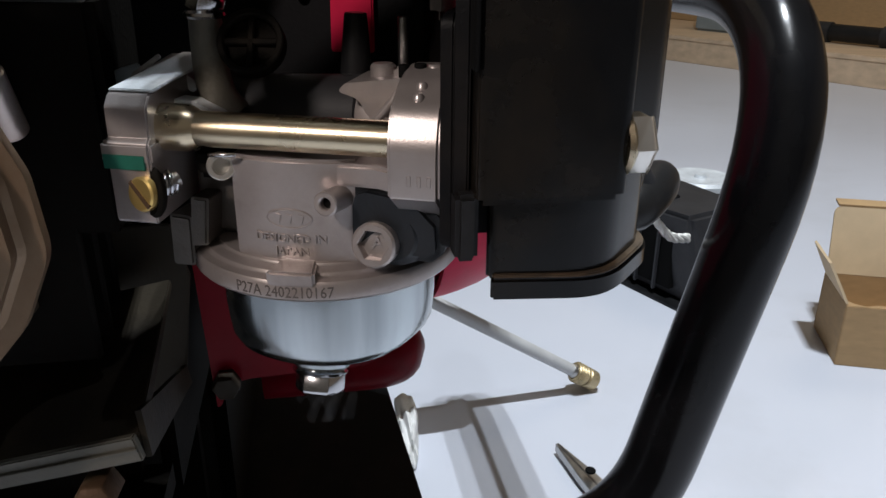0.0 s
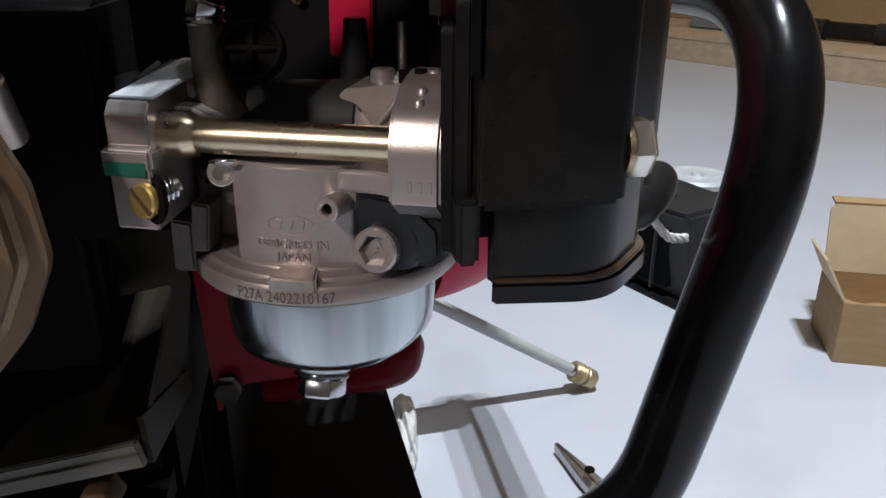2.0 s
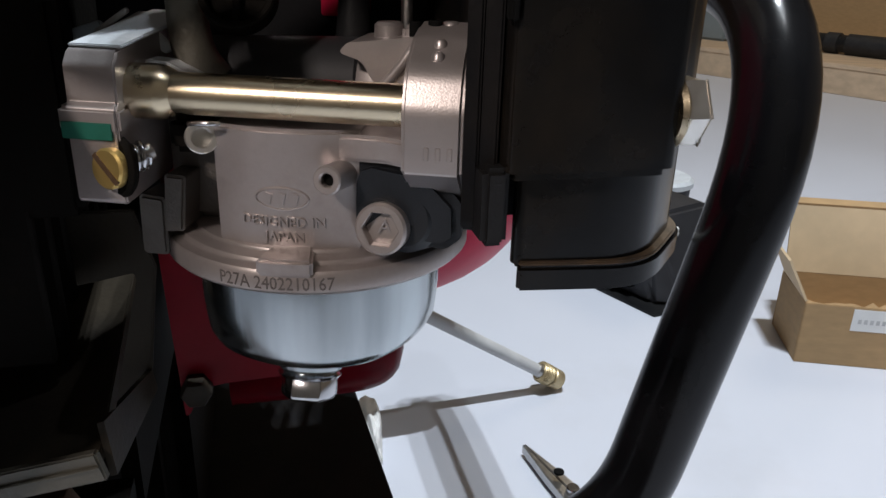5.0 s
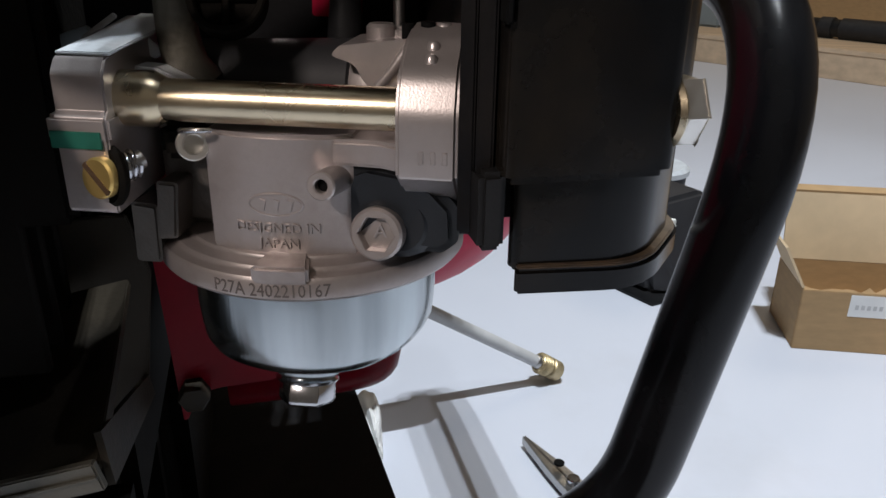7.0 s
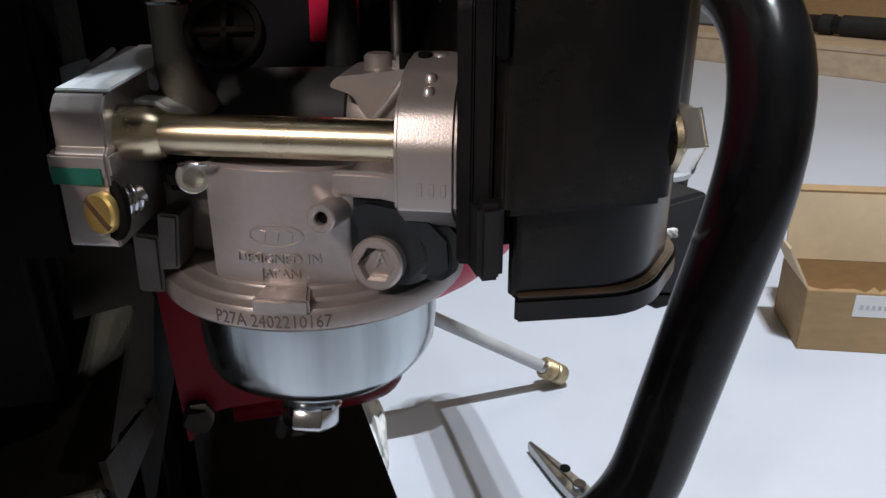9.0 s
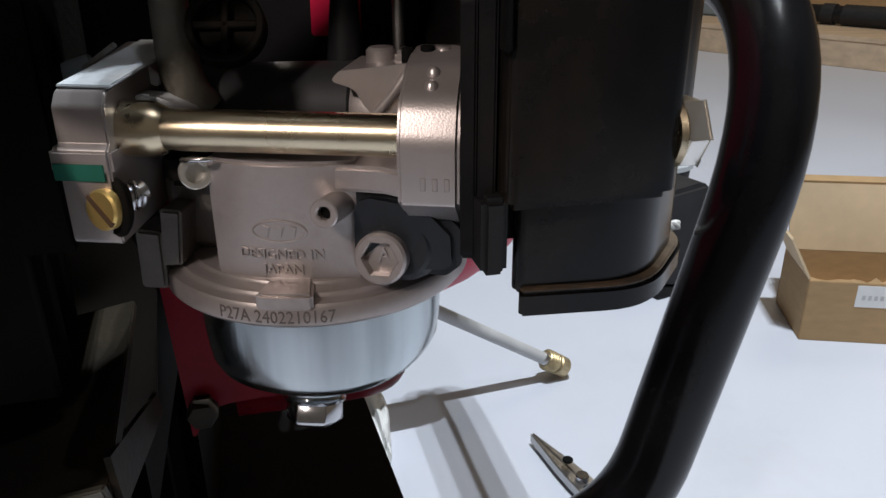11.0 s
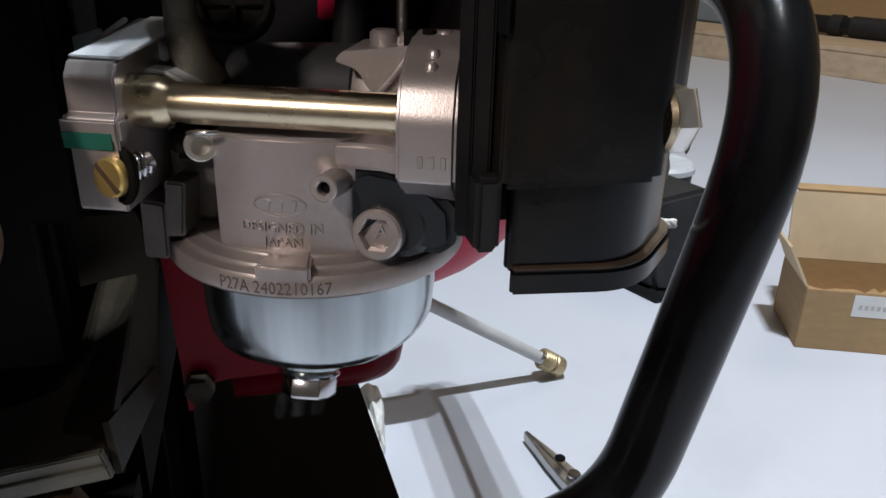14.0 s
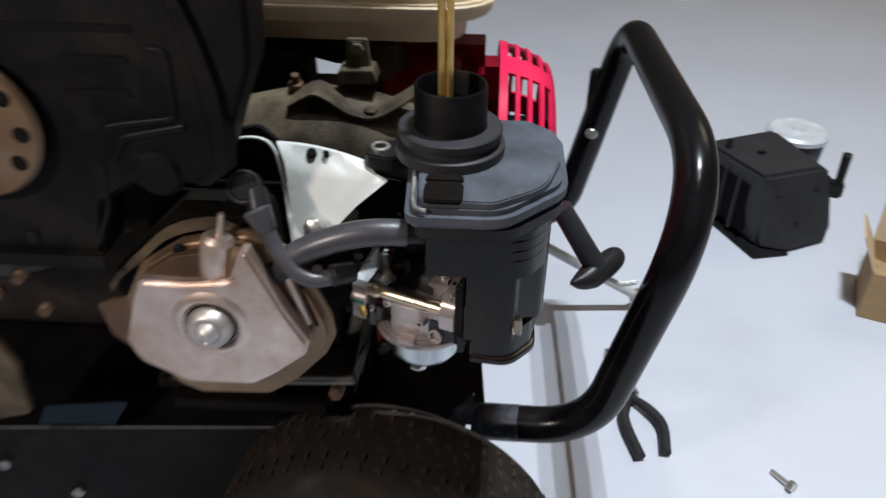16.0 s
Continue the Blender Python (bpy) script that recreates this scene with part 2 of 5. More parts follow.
def part(name, bm, mat, parent, label="", m=None):
    """One mesh of world coordinates (or of m's), under its thing or part."""
    if m is not None:
        bm.transform(m)
    while parent is not None and parent.parent is not None and parent.parent.parent is not None:
        parent = parent.parent
    ob = new(name, None if bm is None else mesh_of(name, bm, mat))
    base = WORLD_OF.get(parent.name, parent.matrix_world) if parent else Matrix()
    ob.data.transform(base.inverted())
    ob.parent = parent
    WORLD_OF[ob.name] = base.copy()
    return tagged(ob, label)


WORLD_OF = {}


def solid(name, bm, mat, label="", category="", group="", kind="", m=None):
    """A thing of one mesh, with its origin at its base."""
    if m is not None:
        bm.transform(m)
    lo = [min(v.co[i] for v in bm.verts) for i in range(3)]
    hi = [max(v.co[i] for v in bm.verts) for i in range(3)]
    at = Vector(((lo[0] + hi[0]) / 2, (lo[1] + hi[1]) / 2, lo[2]))
    bm.transform(Matrix.Translation(-at))
    ob = new(name, mesh_of(name, bm, mat))
    ob.location = at
    WORLD_OF[ob.name] = Matrix.Translation(at)
    return tagged(ob, label, category, group, kind)


def box(lo, hi, bevel=0.0, segments=2):
    bm = bmesh.new()
    bmesh.ops.create_cube(bm, size=1)
    for v in bm.verts:
        v.co = [lo[i] + (v.co[i] + 0.5) * (hi[i] - lo[i]) for i in range(3)]
    return finish(bm, bevel, segments)


def aim(a, b):
    """The matrix that lays the z axis from a to b."""
    a, b = Vector(a), Vector(b)
    return Matrix.Translation(a) @ (b - a).to_track_quat("Z", "Y").to_matrix().to_4x4()


def lathe(profile, steps=40, start=0.0, sweep=360.0):
    """Rows of (radius, height) turned about z."""
    bm = bmesh.new()
    full = sweep >= 360
    count = steps if full else steps + 1
    rings = []
    for k in range(count):
        a = radians(start + sweep * k / steps)
        rings.append([bm.verts.new((r * math.cos(a), r * math.sin(a), h)) for r, h in profile])
    for k in range(steps):
        p, q = rings[k], rings[(k + 1) % count]
        for i in range(len(profile) - 1):
            bm.faces.new((p[i], q[i], q[i + 1], p[i + 1]))
    bmesh.ops.remove_doubles(bm, verts=bm.verts, dist=1e-6)
    bmesh.ops.recalc_face_normals(bm, faces=bm.faces)
    return bm


def rod(a, b, r, r2=None, steps=28, bevel=0.0):
    """A round bar from a to b, with slightly broken edges."""
    length = (Vector(b) - Vector(a)).length
    r2 = r if r2 is None else r2
    e = bevel or min(r, r2) * 0.12
    bm = lathe([(0, 0), (r - e, 0), (r, e), (r2, length - e), (r2 - e, length), (0, length)], steps)
    bm.transform(aim(a, b))
    return bm


def ring(a, b, r, hole, steps=28):
    length = (Vector(b) - Vector(a)).length
    e = (r - hole) * 0.2
    bm = lathe([(hole, 0), (r - e, 0), (r, e), (r, length - e), (r - e, length), (hole + e, length), (hole, length - e), (hole, 0)], steps)
    bm.transform(aim(a, b))
    return bm


def prism(points, lo, hi, plane="xz", bevel=0.0, segments=2):
    """A polygon of two coordinates drawn out along the third axis from lo to hi."""
    bm = bmesh.new()
    order = {"xz": lambda a, b, c: (a, c, b), "yz": lambda a, b, c: (c, a, b), "xy": lambda a, b, c: (a, b, c)}[plane]
    low = [bm.verts.new(order(a, b, lo)) for a, b in points]
    high = [bm.verts.new(order(a, b, hi)) for a, b in points]
    bm.faces.new(low)
    bm.faces.new(high[::-1])
    for i in range(len(points)):
        j = (i + 1) % len(points)
        bm.faces.new((low[i], low[j], high[j], high[i]))
    bmesh.ops.recalc_face_normals(bm, faces=bm.faces)
    return finish(bm, bevel, segments, 25)


def rounded(corners, r, steps=6):
    """A closed polygon with its corners rounded; r is one radius or one for each corner."""
    out = []
    count = len(corners)
    for i, c in enumerate(corners):
        rr = r[i] if isinstance(r, (list, tuple)) else r
        c = Vector(c)
        a, b = Vector(corners[i - 1]) - c, Vector(corners[(i + 1) % count]) - c
        if rr <= 0:
            out.append(tuple(c))
            continue
        half = a.angle(b) / 2
        d = min(rr / math.tan(half), a.length * 0.49, b.length * 0.49)
        p, q = c + a.normalized() * d, c + b.normalized() * d
        for k in range(steps + 1):
            t = k / steps
            out.append(tuple(p * (1 - t) ** 2 + c * 2 * t * (1 - t) + q * t**2))
    return out


def bent(points, bend, steps=8):
    """A 3D path with its corners rounded."""
    pts = [Vector(p) for p in points]
    out = [pts[0]]
    for i in range(1, len(pts) - 1):
        a, c, b = pts[i - 1], pts[i], pts[i + 1]
        rr = bend[i - 1] if isinstance(bend, (list, tuple)) else bend
        half = (a - c).angle(b - c) / 2
        d = min(rr / math.tan(half), (a - c).length * 0.49, (b - c).length * 0.49)
        p, q = c + (a - c).normalized() * d, c + (b - c).normalized() * d
        for k in range(steps + 1):
            t = k / steps
            # a blend close to a circle's arc
            out.append(p * (1 - t) ** 2 + c * 2 * t * (1 - t) + q * t**2)
    out.append(pts[-1])
    return out


def smooth_path(points, steps=8):
    """A curve through the points."""
    pts = [Vector(p) for p in points]
    pts = [pts[0] * 2 - pts[1]] + pts + [pts[-1] * 2 - pts[-2]]
    out = []
    for i in range(1, len(pts) - 2):
        a, b, c, d = pts[i - 1 : i + 3]
        for k in range(steps):
            t = k / steps
            out.append(0.5 * ((2 * b) + (c - a) * t + (2 * a - 5 * b + 4 * c - d) * t * t + (3 * b - a - 3 * c + d) * t**3))
    out.append(pts[-2])
    return out


def pipe(path, r, sides=20, caps=True):
    """A round tube along a path; r is one radius or a function of the share of its length."""
    bm = bmesh.new()
    path = [Vector(p) for p in path]
    up = Vector((0.13, 0.21, 0.97))
    rings = []
    for i, p in enumerate(path):
        d = (path[min(i + 1, len(path) - 1)] - path[max(i - 1, 0)]).normalized()
        side = d.cross(up).normalized() if i == 0 else (side - d * side.dot(d)).normalized()
        over = d.cross(side)
        rr = r(i / (len(path) - 1)) if callable(r) else r
        rings.append([bm.verts.new(p + (side * math.cos(2 * math.pi * k / sides) + over * math.sin(2 * math.pi * k / sides)) * rr) for k in range(sides)])
    for p, q in zip(rings, rings[1:]):
        for k in range(sides):
            bm.faces.new((p[k], p[(k + 1) % sides], q[(k + 1) % sides], q[k]))
    if caps:
        bm.faces.new(rings[0][::-1])
        bm.faces.new(rings[-1])
    bmesh.ops.recalc_face_normals(bm, faces=bm.faces)
    return bm


def hull(points, bevel):
    bm = bmesh.new()
    for p in points:
        bm.verts.new(p)
    bmesh.ops.convex_hull(bm, input=bm.verts[:])
    bmesh.ops.dissolve_limit(bm, angle_limit=radians(6), verts=bm.verts[:], edges=bm.edges[:])
    return finish(bm, bevel, 4, 20)


def hexbolt(a, b, across, steps=6):
    """A six-sided head from a to b with a chamfered end."""
    length = (Vector(b) - Vector(a)).length
    r = across / math.sqrt(3)
    bm = lathe([(0, 0), (r, 0), (r, length * 0.88), (r * 0.9, length), (0, length)], 6)
    bm.transform(aim(a, b))
    return finish(bm, r * 0.04, 1)


def join(*meshes):
    bm = bmesh.new()
    for other in meshes:
        me = bpy.data.meshes.new("tmp")
        other.to_mesh(me)
        bm.from_mesh(me)
        bpy.data.meshes.remove(me)
        other.free()
    return bm


def lettering(text, height, depth):
    """The built-in font as a bmesh in its xy plane, centred."""
    cu = bpy.data.curves.new("letters", "FONT")
    cu.body, cu.size, cu.extrude, cu.align_x, cu.align_y = text, height * 1.4, depth / 2, "CENTER", "CENTER"
    cu.resolution_u = 2
    ob = new("letters", cu)
    me = bpy.data.meshes.new_from_object(ob.evaluated_get(bpy.context.evaluated_depsgraph_get()))
    bm = bmesh.new()
    bm.from_mesh(me)
    bpy.data.objects.remove(ob)
    bpy.data.meshes.remove(me)
    return bm


def wrap(bm, cx, cy, r, z, turn):
    """Lays a flat xy mesh round an upright cylinder; turn is the angle of its middle."""
    for v in bm.verts:
        a = radians(turn) + v.co.x / r
        rr = r + v.co.z
        v.co = (cx + rr * math.cos(a), cy + rr * math.sin(a), z + v.co.y)
    return bm

# ---------------------------------------------------------------- the garage
solid("floor", box((-3.2, -1.05, -0.1), (3.4, 4.5, 0.0)), FLOOR, "pale grey painted garage floor, lightly stained", "floor", kind="structure")
solid("wall_north", box((-3.3, 4.5, -0.1), (3.5, 4.62, 2.6)), WALL, "plain beige garage wall", "wall", kind="structure")
# unseen wall, added dark to tone down reflections in the machine's front
solid("wall_south", box((-3.3, -1.17, -0.1), (3.5, -1.05, 2.6)), WALL_DARK, "unseen dark wall behind the camera", "wall", kind="structure")
# side walls and ceiling are unseen; their tones set the bounced fill
solid("wall_west", box((-3.32, -1.05, -0.1), (-3.2, 4.5, 2.6)), WALL, "plain beige garage wall", "wall", kind="structure")
solid("wall_east", box((3.4, -1.05, -0.1), (3.52, 4.5, 2.6)), WALL, "plain beige garage wall", "wall", kind="structure")
solid("ceiling", box((-3.3, -1.17, 2.6), (3.5, 4.6, 2.7)), CEIL, "plain dim ceiling", "ceiling", kind="structure")

# ---------------------------------------------------------------- generator
gen = thing("generator", M(-0.2, 0.3, 0), "portable petrol generator in a black tube frame, partly opened", "generator")


def on(name, bm, mat, parent=gen, label=""):
    """A part given in the frame's own axes."""
    return part(name, bm, mat, parent, label, MACHINE)


def strip(rows, thick):
    """A sheet through rows of points, with a thickness."""
    bm = bmesh.new()
    grid = [[bm.verts.new(p) for p in row] for row in rows]
    for a, b in zip(grid, grid[1:]):
        for k in range(len(a) - 1):
            bm.faces.new((a[k], a[k + 1], b[k + 1], b[k]))
    bmesh.ops.recalc_face_normals(bm, faces=bm.faces)
    bmesh.ops.solidify(bm, geom=bm.faces[:], thickness=thick)
    bmesh.ops.recalc_face_normals(bm, faces=bm.faces)
    return bm


# tube hoop at the engine's end
HOOP = [(-0.0062, 0.1554, 0.1913), (0.0990, 0.1804, 0.2049), (0.1563, 0.1952, 0.4728), (0.0160, 0.5420, 0.4680), (-0.0380, 0.5290, 0.2050), (-0.240, 0.4520, 0.1980)]
hoop_path = bent(HOOP, [0.085, 0.1019, 0.0600, 0.060], 16)
hoop = part("frame_tube", pipe(hoop_path, 0.0174, 36), BLACK_PAINT, gen, "black gloss painted bent steel tube, chipped")
d0 = (Vector(HOOP[1]) - Vector(HOOP[0])).normalized()
part("tube_collar", ring(Vector(HOOP[0]) - d0 * 0.002, Vector(HOOP[0]) + d0 * 0.042, 0.0178, 0.0164, 36), SHEEN_PAINT, hoop, "sleeve toned blue-grey for the tube's highlight")
leg = (Vector(HOOP[4]) - Vector(HOOP[3])).normalized()
q = Vector(HOOP[3]) + leg * 0.135
toward = Vector((0.22, -0.88, 0.41))
toward = (toward - leg * toward.dot(leg)).normalized()
part("tube_screw", rod(q + toward * 0.0150, q + toward * 0.0192, 0.0076, 0.0066, 28, 0.001), BOLT, hoop, "plain steel screw")
q2 = Vector(HOOP[3]) + leg * 0.080 + Vector((-0.016, -0.004, 0))
part("tube_clip", box(q2 - Vector((0.006, 0.007, 0.028)), q2 + Vector((0.005, 0.007, 0.022)), 0.002), BLACK_PLASTIC, hoop, "black plastic clip")

# base of folded steel
# it sits a few degrees askew under the engine
SKEW = Matrix.Translation((0.060, 0.135, 0)) @ Matrix.Rotation(radians(3.9), 4, "Z") @ Matrix.Translation((-0.060, -0.135, 0))


def skewed(bm):
    bm.transform(SKEW)
    return bm


base = on("base_plate", skewed(box((-0.72, 0.137, 0.196), (0.060, 0.70, 0.200), 0.001)), BLACK_STEEL, gen, "black folded steel base")
on("side_rail", skewed(box((-0.72, 0.132, 0.030), (0.040, 0.1365, 0.200), 0.0012)), BLACK_STEEL, base)
on("side_rail", skewed(box((-0.72, 0.7005, 0.120), (0.060, 0.705, 0.200), 0.0012)), BLACK_STEEL, base)
# pale strip paints the highlight along the rail's top edge
on("rail_edge", skewed(box((-0.72, 0.1312, 0.1984), (-0.030, 0.1321, 0.2002), 0.0003)), PALE_EDGE, base, "pale edge line")
for u, z in ((-0.345, 0.108), (-0.405, 0.150)):
    on("rail_bolt", skewed(hexbolt((u, 0.1325, z), (u, 0.1270, z), 0.011)), STEEL, base, "dull steel bolt head")
on("gusset", prism(rounded([(0.0180, 0.2005), (0.0475, 0.2005), (0.0470, 0.2430)], 0.002), 0.1330, 0.1370, "xz", 0.001), SHEEN_PAINT, base, "welded plate at the tube's end")
on("blue_label", skewed(prism(rounded([(-0.3600, 0.2005), (-0.2890, 0.2005), (-0.2690, 0.2320), (-0.3470, 0.2265)], 0.004), 0.1330, 0.1350, "xz", 0.0003)), TAB, base, "faded blue sheet tab")
for u, v in ((-0.02, 0.66), (-0.66, 0.20), (-0.66, 0.66)):
    on("rubber_foot", skewed(rod((u, v, 0.0), (u, v, 0.05), 0.022, 0.016)), RUBBER, base)
    on("foot_post", skewed(box((u - 0.015, v - 0.015, 0.05), (u + 0.015, v + 0.015, 0.197), 0.002)), BLACK_STEEL, base)

# wheel beside the base
WHEEL_AT = M(-0.022, 0.032, 0.1525)
WHEEL_TURN = Matrix.Translation(WHEEL_AT) @ Matrix.Rotation(radians(21 - 8), 4, "Z") @ Matrix.Rotation(radians(90), 4, "X")
TYRE_SHAPE = [(0.062, -0.024), (0.080, -0.030), (0.110, -0.036), (0.130, -0.037), (0.1405, -0.033), (0.1450, -0.024), (0.1468, -0.010), (0.1472, 0.004), (0.1468, 0.018), (0.1450, 0.034), (0.1410, 0.046), (0.130, 0.053), (0.110, 0.054), (0.080, 0.048), (0.062, 0.040), (0.062, -0.024)]
tyre = part("wheel", lathe(TYRE_SHAPE, 72), TYRE, gen, "dirty black rubber tyre on a black rim", WHEEL_TURN)
part("rim", lathe([(0.0, 0.006), (0.020, 0.014), (0.030, 0.006), (0.055, 0.002), (0.0615, 0.016), (0.0625, 0.020), (0.0625, -0.020), (0.055, -0.01), (0.0, -0.01)], 48), BLACK_STEEL, tyre, "black steel rim", WHEEL_TURN)
axle = part("axle", rod(WHEEL_TURN @ Vector((0, 0, 0.02)), M(-0.020, 0.30, 0.145), 0.009), STEEL, tyre)
def add_to(bm, other):
    me = bpy.data.meshes.new("t")
    other.to_mesh(me)
    other.free()
    bm.from_mesh(me)
    bpy.data.meshes.remove(me)


lug = bmesh.new()
for k in range(60):
    a = 2 * math.pi * k / 60
    for row, (h, r) in enumerate(((-0.022, 0.1446), (-0.002, 0.1462), (0.018, 0.1458), (0.036, 0.1438))):
        tri = prism([(-0.0034, 0.0), (0.0034, 0.0), (0.0, 0.0066)], -0.0016, 0.0019, "xy", 0.0005)
        tri.transform(Matrix.Rotation(a + 0.052 * (row % 2), 4, "Z") @ Matrix.Translation((r, 0, h)) @ Matrix.Rotation(radians(90), 4, "Y") @ Matrix.Rotation(radians(0 if row % 2 else 180), 4, "Z"))
        add_to(lug, tri)
    for h in (-0.012, 0.008, 0.028):
        blk = box((-0.0030, -0.0018, -0.0010), (0.0030, 0.0018, 0.0014))
        blk.transform(Matrix.Rotation(a + h * 2, 4, "Z") @ Matrix.Translation((0.1468, 0, h)) @ Matrix.Rotation(radians(90), 4, "Y"))
        add_to(lug, blk)
tagged(part("tread", lug, LUG, tyre, "small worn triangular tread lugs", WHEEL_TURN), kind="stuff")

# red blower housing and slotted recoil cover, crank along u
DRUM = Matrix.Translation((0, 0.190, 0.440)) @ Matrix.Rotation(radians(90), 4, "Y")
drum_bm = lathe([(0.0, -0.030), (0.110, -0.030), (0.115, -0.026), (0.117, 0.016), (0.113, 0.026), (0.102, 0.030), (0.070, 0.032), (0.068, 0.058), (0.0, 0.058)], 72)
drum_bm.transform(DRUM)
drum = on("blower_housing", drum_bm, RED, gen, "dark red painted blower housing")
# recoil cover: a drum with a rounded shoulder, circumferential slots cut through its side
cone = [(0.0540, 0.1065), (0.0600, 0.1055), (0.0660, 0.1040), (0.0690, 0.1030), (0.0750, 0.1010), (0.0780, 0.0995), (0.0840, 0.0965), (0.0870, 0.0945), (0.0920, 0.0905), (0.0945, 0.0870), (0.0965, 0.0810), (0.0980, 0.0720), (0.0988, 0.0550), (0.0990, 0.0)]
recoil_bm = lathe([(r, z) for z, r in cone], 120)
cut = []
for fc in recoil_bm.faces:
    c = fc.calc_center_median()
    a = (math.degrees(math.atan2(c.y, c.x)) - 199) % 45
    if a < 33 and c.x < 0.0 and any(cone[k][0] < c.z < cone[k + 1][0] for k in (1, 3, 5, 7)):
        cut.append(fc)
bmesh.ops.delete(recoil_bm, geom=cut, context="FACES")
bmesh.ops.solidify(recoil_bm, geom=recoil_bm.faces[:], thickness=0.0022)
bmesh.ops.recalc_face_normals(recoil_bm, faces=recoil_bm.faces)
recoil_bm.transform(DRUM)
recoil = on("recoil_cover", recoil_bm, RED_PLASTIC, drum, "bright red slotted recoil starter cover")
cyl = rod((0.058, 0.190, 0.440), (0.098, 0.190, 0.440), 0.048)
on("starter_reel", cyl, BLACK_STEEL, drum, "black starter reel")
# unseen half disc, added to stop light streaks on the base
on("fan_guard", prism([(0.190 + 0.094 * math.cos(radians(a)), 0.440 + 0.094 * math.sin(radians(a))) for a in range(180, 361, 6)], 0.0585, 0.0660, "yz"), BLACK_STEEL, drum, "unseen black half disc blocking light through the slots")
# lower apron of the housing towards the carburetor
on("housing_apron", prism(rounded([(-0.0300, 0.405), (-0.0275, 0.3515), (-0.0262, 0.3520), (-0.0228, 0.3600), (-0.0160, 0.3612), (-0.002, 0.3618), (0.020, 0.3625), (0.0300, 0.3680), (0.0310, 0.385), (0.026, 0.400)], 0.0025), 0.0600, 0.0625, "xz", 0.0006), RED, drum, "red painted lower apron")
# the bolt sits in shadow; its dark brown paints that
on("apron_bolt", hexbolt((-0.0235, 0.0600, 0.3615), (-0.0235, 0.0540, 0.3615), 0.0075), DIM, drum, "bolt toned dark brown for its shadow")
on("housing_foot", pipe([Vector((-0.020 + 0.0728 * k / 24, 0.152, 0.3170)) for k in range(25)], lambda q: 0.0190 * max(0.02, 1 - q**9) ** 0.5, 36), RED, drum, "rounded red lower lobe")
# flag of red sheet above the carburetor
on("housing_strap", prism(rounded([(0.008, 0.440), (0.030, 0.440), (0.034, 0.500), (0.014, 0.500)], 0.003), 0.100, 0.104, "xz", 0.0006), RED, drum)

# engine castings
engine = on("engine_block", box((-0.19, 0.066, 0.300), (-0.045, 0.34, 0.40), 0.01, 3), NEAR_BLACK, gen, "engine casting, shade in its dark colour")
on("crankcase", box((-0.20, 0.030, 0.296), (-0.046, 0.09, 0.345), 0.02, 5), NEAR_BLACK, engine)
on("sump", box((-0.185, 0.150, 0.2005), (-0.040, 0.335, 0.305), 0.012, 3), NEAR_BLACK, engine)
on("cylinder", box((-0.150, 0.020, 0.400), (-0.052, 0.24, 0.505), 0.008, 3), OLIVE, engine)
for k in range(7):
    v = 0.0235 + 0.012 * k
    on("fin", box((-0.163, v, 0.392), (-0.048, v + 0.003, 0.512), 0.0008, 1), NEAR_BLACK, engine)
on("cylinder_head", prism(rounded([(-0.176, 0.470), (-0.172, 0.437), (-0.150, 0.416), (-0.110, 0.398), (-0.080, 0.402), (-0.064, 0.440), (-0.068, 0.47), (-0.080, 0.515), (-0.13, 0.515)], 0.006), -0.010, 0.021, "xz", 0.002), NEAR_BLACK, engine)

# rocker cover
RIM = [(-0.166, 0.460), (-0.166, 0.428), (-0.147, 0.3915), (-0.1312, 0.3835), (-0.0874, 0.3850), (-0.0690, 0.3985), (-0.0478, 0.4225), (-0.0412, 0.4370), (-0.0425, 0.4520), (-0.0500, 0.4710), (-0.0640, 0.500), (-0.086, 0.5120), (-0.125, 0.504), (-0.152, 0.486)]
FACE = [(-0.1640, 0.4400), (-0.1590, 0.4245), (-0.131, 0.4083), (-0.0915, 0.4088), (-0.0770, 0.4185), (-0.0565, 0.4355), (-0.0535, 0.4450), (-0.0650, 0.4665), (-0.0825, 0.5085), (-0.0870, 0.5085), (-0.0945, 0.4890), (-0.120, 0.4856), (-0.1470, 0.4865), (-0.1530, 0.4720)]
cover = on("rocker_cover", prism(rounded(RIM, 0.011), -0.022, -0.010, "xz", 0.0045, 5), ALLOY_BROWN, gen, "silver cast rocker cover with brown oil stains")
SHELF = [(-0.1530, 0.470), (-0.100, 0.470), (-0.080, 0.492), (-0.084, 0.504), (-0.104, 0.5045), (-0.128, 0.4990), (-0.1475, 0.4855)]
dome = prism(rounded(FACE, [0.010, 0.014, 0.014, 0.012, 0.02, 0.006, 0.005, 0.016, 0.003, 0.003, 0.006, 0.010, 0.006, 0.010]), -0.036, -0.0215, "xz", 0.0075, 7)
on("cover_dome", dome, ALLOY_BRIGHT, cover)
on("cover_shelf", prism(rounded(SHELF, 0.008), -0.0290, -0.0215, "xz", 0.003, 3), OILED, cover, "brown stained recess under the breather")
rec = lathe([(0.0150, 0.0), (0.0160, 0.0006), (0.0172, 0.0018), (0.0188, 0.0022), (0.0210, 0.0016), (0.0235, 0.0)], 48)
rec.transform(aim((-0.1095, -0.0359, 0.4572), (-0.1095, -0.05, 0.4572)))
on("bolt_recess", rec, ALLOY_BRIGHT, cover)
# dark disc paints the shade in the recess round the bolt
on("recess_shade", rod((-0.1095, -0.0350, 0.4572), (-0.1095, -0.0365, 0.4572), 0.0165), NEAR_BLACK, cover, "dark disc for the shade round the bolt")
